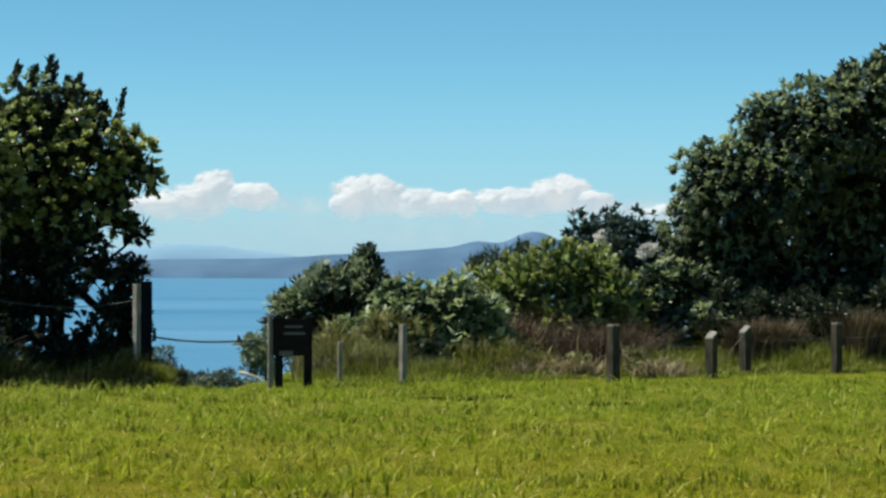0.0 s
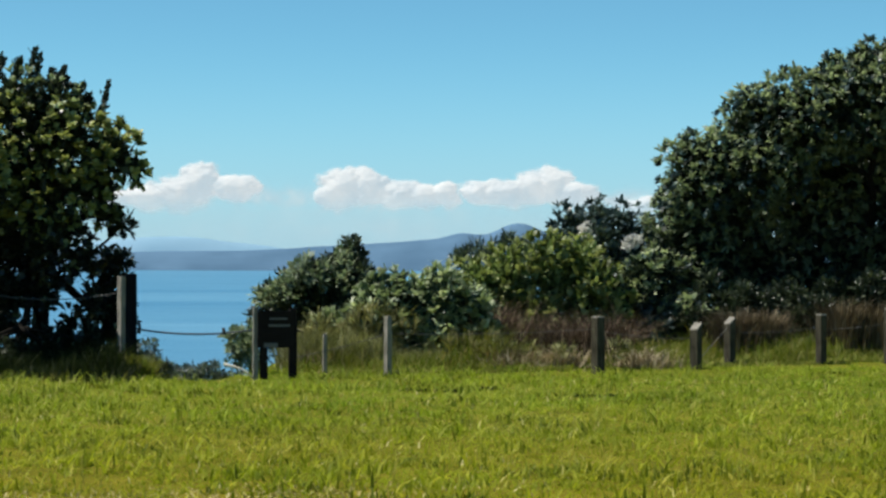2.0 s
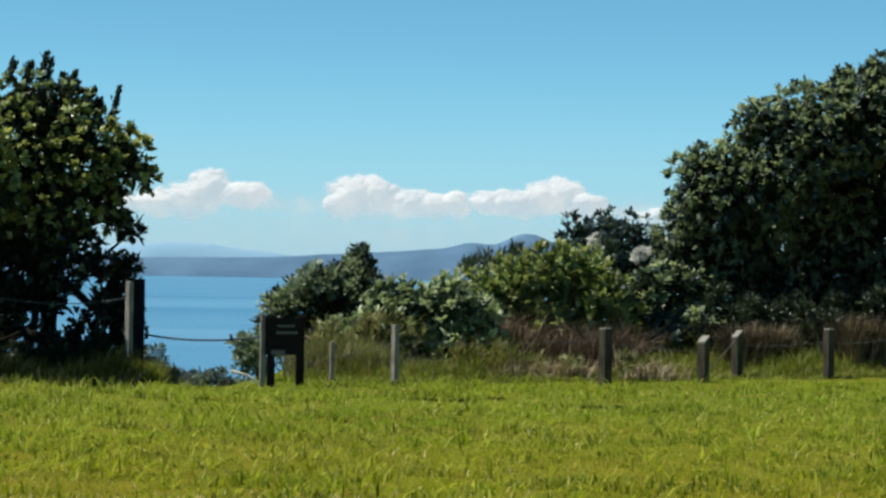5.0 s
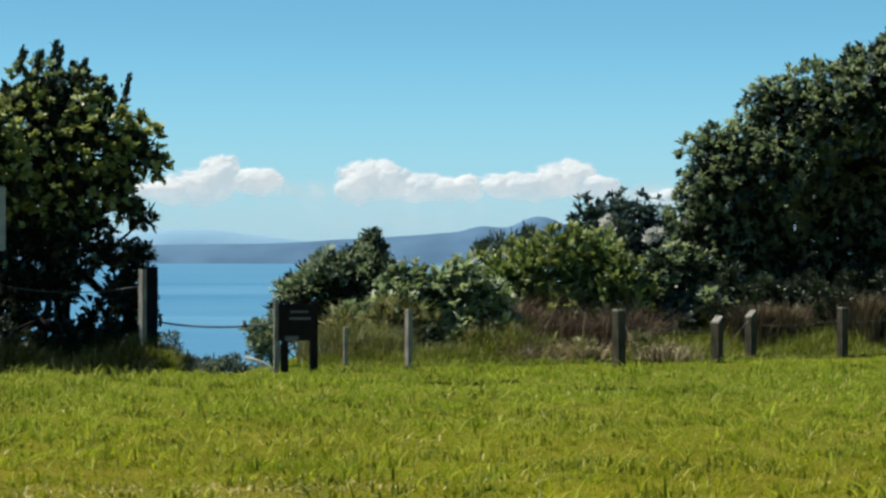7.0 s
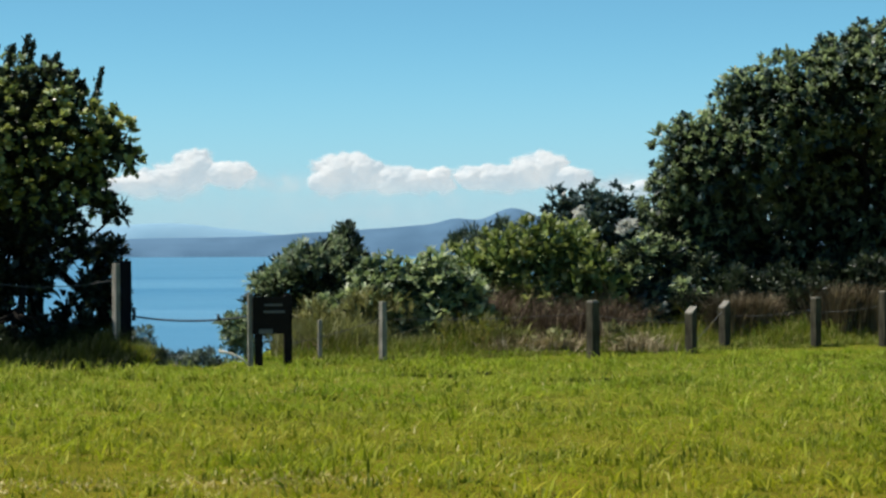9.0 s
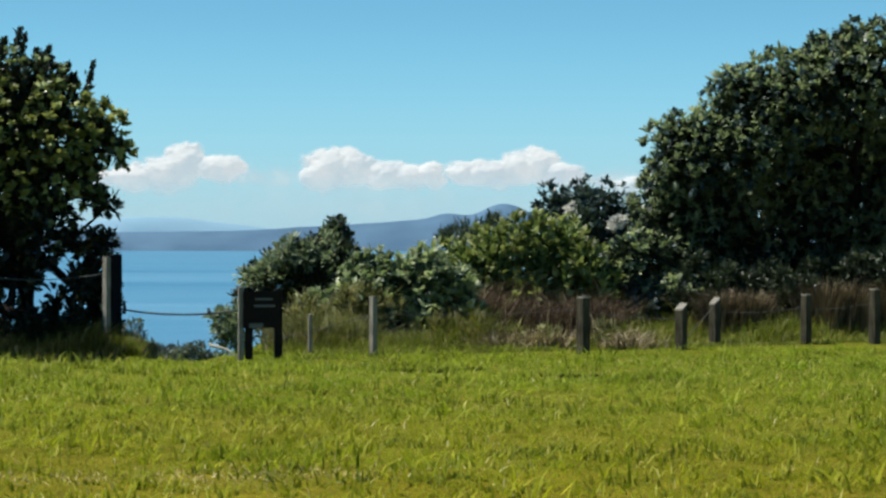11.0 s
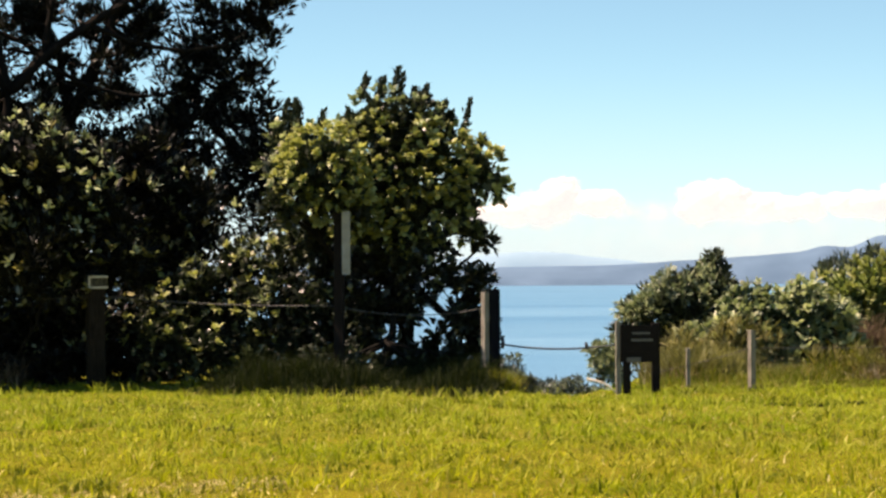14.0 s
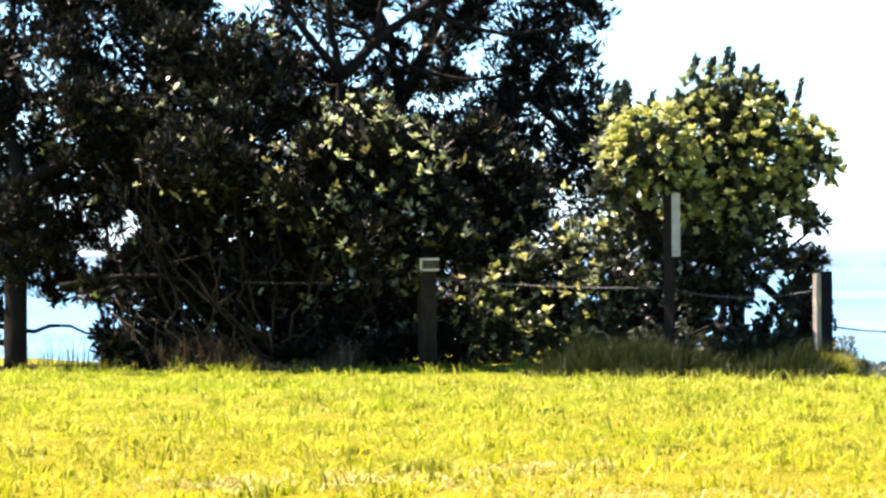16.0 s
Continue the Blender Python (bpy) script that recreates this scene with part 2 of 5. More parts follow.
def haze_material():
    m, t, p, out = material("horizon_haze")
    a = t.nodes.new("ShaderNodeAttribute")
    a.attribute_name = "thickness"
    e = node(t, "ShaderNodeEmission", Color=(0.295, 0.43, 0.535, 1), Strength=1.0)
    clear = t.nodes.new("ShaderNodeBsdfTransparent")
    mix = t.nodes.new("ShaderNodeMixShader")
    t.links.new(a.outputs["Fac"], mix.inputs[0])
    t.links.new(clear.outputs[0], mix.inputs[1])
    t.links.new(e.outputs[0], mix.inputs[2])
    t.links.new(mix.outputs[0], out.inputs["Surface"])
    return m


def cloud_material():
    m, t, p, out = material("cumulus")
    a = t.nodes.new("ShaderNodeAttribute")
    a.attribute_name = "thickness"
    p.inputs["Base Color"].default_value = (0.22, 0.215, 0.21, 1)
    p.inputs["Roughness"].default_value = 1.0
    p.inputs["Specular IOR Level"].default_value = 0.0
    # emission stands in for sunlight on the clouds
    t.links.new(ramp(t, noise_of(t, 0.022, 5.0), [(0.35, (0.82, 0.93, 0.98)), (0.65, (1.04, 1.07, 1.05))]), p.inputs["Emission Color"])
    p.inputs["Emission Strength"].default_value = 0.45
    t.links.new(a.outputs["Fac"], p.inputs["Alpha"])
    return m


# ---- mesh helpers ----
def mesh_of(name, verts, faces, mat, smooth=False):
    verts, faces = np.asarray(verts, np.float32), np.asarray(faces, np.int32)
    me = bpy.data.meshes.new(name)
    me.vertices.add(len(verts))
    me.vertices.foreach_set("co", verts.ravel())
    me.loops.add(faces.size)
    me.loops.foreach_set("vertex_index", faces.ravel())
    me.polygons.add(len(faces))
    me.polygons.foreach_set("loop_start", np.arange(0, faces.size, faces.shape[1], dtype=np.int32))
    if smooth:
        me.polygons.foreach_set("use_smooth", np.ones(len(faces), bool))
    me.update(calc_edges=True)
    me.validate()
    me.materials.append(mat)
    return me


def part(name, geo, mat, parent, label=""):
    """Links a bmesh, or (verts, faces) in the parent's space, as one mesh object under a thing or a part."""
    if isinstance(geo, tuple):
        me = mesh_of(name, geo[0], geo[1], mat, len(geo) == 3)
        if len(geo) == 4:
            me.attributes.new("tone", "FLOAT", "POINT").data.foreach_set("value", np.asarray(geo[3], np.float32))
    else:
        me = bpy.data.meshes.new(name)
        geo.to_mesh(me)
        geo.free()
        me.materials.append(mat)
    ob = new(name, me)
    ob.parent = parent
    return tagged(ob, label)


def thing(name, at, label, category, group="", kind="", rz=0.0):
    ob = new(name)
    ob.empty_display_size = 0.2
    ob.matrix_basis = pose(*at, 0, 0, rz)
    return tagged(ob, label, category, group, kind)


def stuff(name, verts, faces, mat, label, category):
    return tagged(new(name, mesh_of(name, verts, faces, mat)), label, category, kind="stuff")


def unit(v):
    return v / np.maximum(np.linalg.norm(v, axis=-1, keepdims=True), 1e-6)


def leaves(rng, pos, way, length, width, fold=0.35):
    """Folded pointed leaves, two triangles each."""
    n = len(pos)
    way = unit(way)
    side = unit(np.cross(way, np.array([0, 0, 1.0]) + rng.normal(size=(n, 3)) * 0.55))
    up = np.cross(side, way)
    ln = length * rng.uniform(0.7, 1.3, (n, 1))
    wd = width * rng.uniform(0.7, 1.3, (n, 1))
    mid = pos + way * ln * 0.5 + up * wd * fold
    v = np.stack([pos, mid - side * wd * 0.5, pos + way * ln, mid + side * wd * 0.5], 1).reshape(-1, 3)
    b = np.arange(n)[:, None] * 4
    return v, np.concatenate([b + [[0, 1, 2]], b + [[0, 2, 3]]])


def crown(rng, lobes, clump, per, length, width, fill=1.0, up=0.35, inner=0.3, flat=1.0, core=1.0, lift=0.1, least=5, inside=1.0):
    """Foliage: clumps of leaves round the outside of each rounded mass, with some inside it."""
    pos, way = [], []
    billows = []
    for x, y, z, r in [(a, b, c, d * inside) for a, b, c, d in lobes]:
        if r < 0.3:
            billows.append((x, y, z, r))
            continue
        m = int(9 + 5 * r)
        out = unit(rng.normal(size=(m, 3)) + [0, -0.1, 0.2])
        for q, far, big in zip(out, rng.uniform(0.55, 0.85, m), rng.uniform(0.28, 0.5, m)):
            billows.append((*(np.array([x, y, z]) + q * far * r), r * big))
    for x, y, z, r in billows:
        k = max(least, int(rng.random() + fill * 4 * r * r / (clump * clump)))
        out = unit(rng.normal(size=(k, 3)) + [0, -0.15, lift])
        far = rng.uniform(0.72, 1.0, (k, 1)) * (1 + 0.22 * np.sin(out[:, :1] * 5 + x * 3) * np.cos(out[:, 2:] * 4 + z * 5))
        deep = rng.random(k) < inner
        far[deep] *= rng.uniform(0.2, 0.75, (deep.sum(), 1))
        c = np.array([x, y, z]) + out * far * r * [1, 1, flat]
        each = rng.poisson(per, k)
        idx = np.repeat(np.arange(k), each)
        v = unit(rng.normal(size=(len(idx), 3)))
        size = clump * rng.uniform(0.6, 1.35, k)[idx][:, None]
        pos.append(c[idx] + v * size * rng.uniform(0.15, 0.7, (len(idx), 1)))
        way.append(out[idx] * 0.55 + v + [0, 0, up])
    pos, way = np.concatenate(pos), np.concatenate(way)
    v, f = leaves(rng, pos, way, length, width)
    if core > 0:
        pos, way = [], []
        for x, y, z, r in lobes:
            k = int(core * 130 * r * r)
            d = unit(rng.normal(size=(k, 3)))
            pos.append(np.array([x, y, z]) + d * r * 0.72 * rng.random((k, 1)) ** 0.4)
            way.append(rng.normal(size=(k, 3)))
        a, b = leaves(rng, np.concatenate(pos), np.concatenate(way), 0.24, 0.13, 0.1)
        v, f = np.vstack([v, a]), np.vstack([f, b + len(v)])
    return v, f


def broad_leaves(rng, pos, way, length, width, curl=0.18):
    """Rounded leaves that bend down towards the tip, four triangles each."""
    n = len(pos)
    way = unit(way)
    side = unit(np.cross(way, np.array([0, 0, 1.0]) + rng.normal(size=(n, 3)) * 0.35))
    up = np.cross(side, way)
    ln = length * rng.uniform(0.7, 1.25, (n, 1))
    wd = width * rng.uniform(0.75, 1.25, (n, 1)) * 0.5
    drop = up * ln * curl
    a, b = pos + way * ln * 0.4 + drop * 0.35, pos + way * ln * 0.78 + drop * 0.1
    v = np.stack([pos, a - side * wd, a + side * wd, b - side * wd * 0.75, b + side * wd * 0.75, pos + way * ln - drop * 0.5], 1).reshape(-1, 3)
    k = np.arange(n)[:, None] * 6
    return v, np.concatenate([k + [[0, 1, 2]], k + [[1, 3, 4]], k + [[1, 4, 2]], k + [[3, 5, 4]]])


def tufts(rng, lobes, gap, per, length, width, near=0.95, far=1.12, rise=0.6, lift=0.15, keep=1.0, spread=(0.35, 1.4), drift=0.0):
    """Leaf rosettes at the shoot tips over a plant's outline, each with its own tone and dark gaps between them."""
    c, r = np.array([q[:3] for q in lobes]), np.array([q[3] for q in lobes])
    spots, ways, taken = [], [], {}
    for i in range(len(r)):
        m = max(4, int(30 * (r[i] / gap) ** 2))
        out = unit(rng.normal(size=(m, 3)) + [0, -0.2, lift])
        p = c[i] + out * r[i] * rng.uniform(near, far, (m, 1))
        gone = (np.linalg.norm(p[:, None] - c[None], axis=2) < 0.86 * r[None] * near).any(1)
        for q, w in zip(p[~gone], out[~gone]):
            cell = tuple(int(k) for k in np.floor(q / gap))
            close = [o for dx in (-1, 0, 1) for dy in (-1, 0, 1) for dz in (-1, 0, 1) for o in taken.get((cell[0] + dx, cell[1] + dy, cell[2] + dz), ())]
            if all(np.sum((q - o) ** 2) > gap * gap for o in close):
                taken.setdefault(cell, []).append(q)
                spots.append(q)
                ways.append(w)
    spots, ways = np.array(spots), np.array(ways)
    mass = 0.5 + 0.28 * np.sin(spots[:, 0] * 4.3 + 1.5 * np.sin(spots[:, 2] * 2.9)) + 0.28 * np.cos(spots[:, 2] * 5.1 + 1.7 * np.sin(spots[:, 0] * 2.3 + spots[:, 1]))
    ok = rng.random(len(spots)) < keep * np.where(mass < 0.2, 1 - drift, 1.0)
    spots, ways, mass = spots[ok], ways[ok], np.clip(mass[ok], 0, 1)
    axis = unit(ways * 0.6 + [0, 0, rise] + rng.normal(size=ways.shape) * 0.22)
    idx = np.repeat(np.arange(len(spots)), rng.poisson(per, len(spots)))
    a = axis[idx]
    ring = unit(np.cross(a, unit(rng.normal(size=a.shape))))
    tilt = rng.uniform(*spread, (len(idx), 1))
    scale = rng.uniform(0.7, 1.3, len(spots))[idx][:, None]
    v, f = broad_leaves(rng, spots[idx] + a * rng.uniform(-0.03, 0.03, (len(idx), 1)), a * np.cos(tilt) + ring * np.sin(tilt), length * scale, width * scale)
    return v, f, False, np.repeat(((1 - drift) * rng.random(len(spots)) + drift * mass)[idx], 6)


def tube(points, r0, r1, sides=7, wobble=0.0, rng=None):
    pts = np.asarray(points, float)
    n = len(pts)
    tan = unit(np.gradient(pts, axis=0))
    a = unit(np.cross(tan, [0.31, 0.92, 0.11]))
    b = np.cross(tan, a)
    rad = np.linspace(r0, r1, n)[:, None, None]
    ang = np.linspace(0, 2 * np.pi, sides, endpoint=False)
    ring = a[:, None] * np.cos(ang)[None, :, None] + b[:, None] * np.sin(ang)[None, :, None]
    if wobble and rng is not None:
        rad = rad * rng.uniform(1 - wobble, 1 + wobble, (n, sides, 1))
    v = (pts[:, None] + ring * rad).reshape(-1, 3)
    f = []
    for i in range(n - 1):
        for j in range(sides):
            k = (j + 1) % sides
            f.append((i * sides + j, i * sides + k, (i + 1) * sides + k, (i + 1) * sides + j))
    c0, c1 = len(v), len(v) + 1
    v = np.vstack([v, pts[0], pts[-1]])
    for j in range(sides):
        k = (j + 1) % sides
        f += [(c0, k, j, j), (c1, (n - 1) * sides + j, (n - 1) * sides + k, (n - 1) * sides + k)]
    quads = [q for q in f if q[2] != q[3]]
    tris = [q[:3] for q in f if q[2] == q[3]]
    f = [(q[0], q[1], q[2]) for q in quads] + [(q[0], q[2], q[3]) for q in quads] + tris
    return v, np.array(f), True


def bent(rng, a, b, n=7, sag=0.15):
    a, b = np.asarray(a, float), np.asarray(b, float)
    s = np.linspace(0, 1, n)[:, None]
    d = np.linalg.norm(b - a)
    off = rng.normal(size=3) * sag * d
    off2 = rng.normal(size=3) * sag * d * 0.4
    return a + (b - a) * s + off * np.sin(np.pi * s) * 0.6 + off2 * np.sin(2 * np.pi * s)


def post_bm(w, d, h, slope=0.0, seed=0):
    """A squared timber post with worn edges; slope tips its top."""
    bm = bmesh.new()
    bmesh.ops.create_cube(bm, size=1)
    bmesh.ops.scale(bm, vec=(w, d, h), verts=bm.verts)
    bmesh.ops.translate(bm, vec=(0, 0, h / 2), verts=bm.verts)
    bmesh.ops.bevel(bm, geom=bm.edges[:], offset=min(w, d) * 0.07, segments=2, affect="EDGES", profile=0.6)
    ups = [e for e in bm.edges if abs(e.verts[0].co.z - e.verts[1].co.z) > h * 0.5]
    bmesh.ops.subdivide_edges(bm, edges=ups, cuts=6)
    for v in bm.verts:
        if v.co.z > h * 0.85:
            v.co.z += slope * v.co.x
        j = noise.noise_vector(v.co * 5 + Vector((seed * 3.7, 0, 0)))
        v.co.x += j.x * w * 0.035
        v.co.y += j.y * d * 0.035
    return bm


def box_bm(w, d, h, bevel=0.006):
    bm = bmesh.new()
    bmesh.ops.create_cube(bm, size=1)
    bmesh.ops.scale(bm, vec=(w, d, h), verts=bm.verts)
    bmesh.ops.bevel(bm, geom=bm.edges[:], offset=bevel, segments=2, affect="EDGES")
    return bm


# ---- ground ----
SEA_Z = -6.0


def edge_of(x):
    gap = 13.6 / (1 + np.minimum(np.abs((x + 3.45) / 0.8), 9.0) ** 8)
    west = 8.5 / (1 + np.exp(np.clip((x + 15.2) * 3.0, -50, 50)))
    behind = 9.2 / (1 + np.minimum(np.abs((x + 6.9) / 3.6), 9.0) ** 12)
    return 49.5 - np.minimum(np.maximum(gap, behind) + west, 13.6)


def ground_z(x, y):
    x, y = np.asarray(x, float), np.asarray(y, float)
    lumps = 0.03 * np.sin(x * 0.9 + 0.4 * y) * np.cos(y * 0.7 - 0.3 * x) + 0.02 * np.sin(x * 2.3 + 1.1) * np.sin(y * 1.9)
    over = np.maximum(y - edge_of(x), 0)
    return lumps * np.clip(1 - over, 0, 1) - np.minimum(0.5 * over, 12.0)


def build_ground():
    xs = np.concatenate([-np.geomspace(4200, 25, 24), np.arange(-24, 14, 0.32), np.geomspace(15, 4200, 24)])
    ys = np.concatenate([-np.geomspace(4200, 3, 24), np.arange(-2, 29, 0.8), np.arange(29, 66, 0.32), np.linspace(67, 80, 8)])
    gx, gy = np.meshgrid(xs, ys)
    v = np.stack([gx, gy, ground_z(gx, gy)], -1).reshape(-1, 3)
    i = (np.arange(len(ys) - 1)[:, None] * len(xs) + np.arange(len(xs) - 1)[None]).ravel()
    f = np.stack([i, i + 1, i + 1 + len(xs), i + len(xs)], 1)
    ob = new("ground", mesh_of("ground", v, f, ground_material(), True))
    tagged(ob, "sunlit mown clifftop lawn falling away to the sea", "lawn", kind="structure")


def build_sea():
    xs = np.linspace(-4900, 4900, 40)
    ys = np.concatenate([np.linspace(56, 400, 20), np.linspace(450, 4985, 40)])
    gx, gy = np.meshgrid(xs, ys)
    v = np.stack([gx, gy, np.full_like(gx, SEA_Z)], -1).reshape(-1, 3)
    i = (np.arange(len(ys) - 1)[:, None] * len(xs) + np.arange(len(xs) - 1)[None]).ravel()
    f = np.stack([i, i + 1, i + 1 + len(xs), i + len(xs)], 1)
    ob = new("water", mesh_of("water", v, f, sea_material(), True))
    tagged(ob, "calm blue sea with faint wind bands", "sea", kind="structure")


def ridge(name, dist, depth, x0, x1, height, mat, label, n=320):
    """A far range of hills: a rounded ridge whose height follows height(x)."""
    xs = np.linspace(x0, x1, n)
    hs = np.array([max(0.5, height(x) * (1 + 0.05 * noise.noise((x * 0.012, 3.1, 0)) + 0.02 * noise.noise((x * 0.05, 7.7, 0)))) for x in xs])
    s = np.array([0, 0.15, 0.35, 0.6, 0.85, 1.0, 1.4, 2.0])
    prof = np.array([0, 0.28, 0.55, 0.8, 0.95, 1.0, 0.8, 0.0])
    rough = np.array([[noise.noise((x * 0.02, k * 2.0, 5.5)) for x in xs] for k in range(len(s))])
    z = SEA_Z - 1 + (hs[None] - SEA_Z + 1) * np.clip(prof[:, None] + 0.08 * rough * (prof * (1 - prof) * 4)[:, None], 0, 1)
    y = dist + depth * s[:, None] + 0 * xs[None]
    v = np.stack([np.broadcast_to(xs, z.shape), y, z], -1).reshape(-1, 3)
    i = (np.arange(len(s) - 1)[:, None] * n + np.arange(n - 1)[None]).ravel()
    f = np.stack([i, i + 1, i + 1 + n, i + n], 1)
    ob = new(name, mesh_of(name, v, f, mat, True))
    return tagged(ob, label, "island", kind="structure")


def hump(x, c, w):
    return math.exp(-(((x - c) / w) ** 2))


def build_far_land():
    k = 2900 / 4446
    # base colours of both ridges are blued and paled to paint haze
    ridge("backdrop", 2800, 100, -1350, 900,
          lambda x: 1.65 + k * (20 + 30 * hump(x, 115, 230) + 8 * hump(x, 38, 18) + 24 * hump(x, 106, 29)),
          far_land("hazed_forested_island", (0.066, 0.125, 0.195), (0.092, 0.166, 0.25)), "low forested volcanic island across the water, its blue-grey colour standing for haze")
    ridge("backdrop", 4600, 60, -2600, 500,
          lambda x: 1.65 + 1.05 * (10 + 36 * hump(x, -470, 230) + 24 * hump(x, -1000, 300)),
          far_land("far_hills", (0.185, 0.315, 0.415), (0.205, 0.335, 0.435)), "hills on the horizon, haze put into their pale colour")


def build_horizon():
    """A glowing ring of painted haze low over the sea, far beyond everything."""
    ang = np.radians(np.linspace(-180, 180, 181))
    up = np.linspace(-60, 560, 40)
    r = 4890.0
    ga, gu = np.meshgrid(ang, up)
    v = np.stack([r * np.sin(ga), r * np.cos(ga), gu * 1.1], -1).reshape(-1, 3)
    n = len(ang)
    i = (np.arange(len(up) - 1)[:, None] * n + np.arange(n - 1)[None]).ravel()
    me = mesh_of("backdrop", v, np.stack([i, i + 1, i + 1 + n, i + n], 1), haze_material(), True)
    fade = np.clip(1 - gu / 470, 0, 1)
    me.attributes.new("thickness", "FLOAT", "POINT").data.foreach_set("value", (0.88 * fade ** 3 * (3 - 2 * fade)).ravel().astype(np.float32))
    ob = tagged(new("backdrop", me), "glowing pale blue haze sheet along the horizon", "sky", kind="structure")
    ob.visible_shadow = False


def build_clouds():
    """Low cumulus over the horizon: relief sheets, far beyond the land."""
    mat = cloud_material()
    dist = 4780.0
    k = dist / 4446
    # centre, height over the horizon, half-width, half-height
    puffs = [(-407, 146, 34, 30), (-440, 130, 60, 24), (-345, 136, 40, 18), (-500, 118, 60, 18), (-152, 140, 42, 31), (-104, 142, 36, 28), (-60, 126, 44, 22),
             (-5, 122, 40, 18), (30, 126, 26, 18), (84, 130, 26, 17), (140, 130, 50, 22), (185, 142, 40, 25), (222, 146, 34, 25), (262, 130, 44, 16), (384, 108, 26, 13), (-560, 118, 90, 14)]
    for x0, x1, lab in ((-760, -205, "white cumulus cloud with a ragged base"), (-205, 58, "tall white cumulus cloud low over the horizon"), (58, 560, "long white cumulus cloud low over the horizon")):
        cloud_sheet([q for q in puffs if x0 - 40 < q[0] < x1 + 40], x0, x1, dist, k, mat, lab)


def cloud_sheet(puffs, x0, x1, dist, k, mat, label):
    nx, nz = int((x1 - x0) / 2.5), 100
    xs, zs = np.linspace(x0, x1, nx), np.linspace(20, 235, nz)
    gx, gz = np.meshgrid(xs, zs)
    wob = np.array([[noise.fractal((x * 0.021, z * 0.03, 1.7), 0.9, 2.1, 5) for x in xs] for z in zs])
    wob2 = np.array([[noise.fractal((x * 0.02 + 40, z * 0.03, 6.7), 0.9, 2.1, 5) for x in xs] for z in zs])
    fine = np.array([[noise.fractal((x * 0.07, z * 0.09, 9.7), 0.8, 2.1, 4) for x in xs] for z in zs])
    body = np.full_like(gx, -0.6)
    for cx, cz, hw, hh in puffs:
        up = np.where(gz > cz, hh, hh * 1.7)
        body = np.maximum(body, 1.25 - np.sqrt(((gx + wob2 * 12 - cx) / hw) ** 2 + ((gz - cz) / up) ** 2))
    body = body + wob * 0.34 + 0.14 * fine * np.clip((gz - 95) / 40, 0.2, 1)
    dens = np.clip(body / np.where(gz > 105, 0.34, 0.6), 0, 1)
    dens = dens * dens * (3 - 2 * dens)
    low = np.clip((gz - 48) / 75, 0, 1)
    veil = 0.2 * np.clip((150 - gz) / 60, 0, 1) * np.clip((gz - 20) / 40, 0, 1) * np.clip(1 - np.abs(gx + 60) / 620, 0, 1) * (1 + 0.5 * wob)
    for cx, cz, cw in ((-265, 118, 75), (-470, 112, 120), (330, 112, 70)):
        veil = np.maximum(veil, 0.5 * np.exp(-(((gx - cx) / cw) ** 2) - ((gz - cz) / 17) ** 2) * np.clip(1 + 1.4 * wob, 0, 1.6))
    dens = np.clip(np.maximum(dens * low ** 0.8 * 0.97, veil), 0, 1)
    dens *= np.clip(np.minimum((gz - zs[0]) / 15, (zs[-1] - gz) / 15), 0, 1)
    y = dist - 26 * np.sqrt(np.clip(body - wob * 0.12, 0.02, 1.2))
    v = np.stack([gx * k, y, 1.65 + gz * k], -1).reshape(-1, 3)
    i = (np.arange(nz - 1)[:, None] * nx + np.arange(nx - 1)[None]).ravel()
    f = np.stack([i, i + 1, i + 1 + nx, i + nx], 1)
    me = mesh_of("backdrop", v, f, mat, True)
    at = me.attributes.new("thickness", "FLOAT", "POINT")
    at.data.foreach_set("value", dens.ravel().astype(np.float32))
    ob = tagged(new("backdrop", me), label, "cloud", kind="structure")
    ob.visible_shadow = False


build_ground()
build_sea()
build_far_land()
build_horizon()
build_clouds()


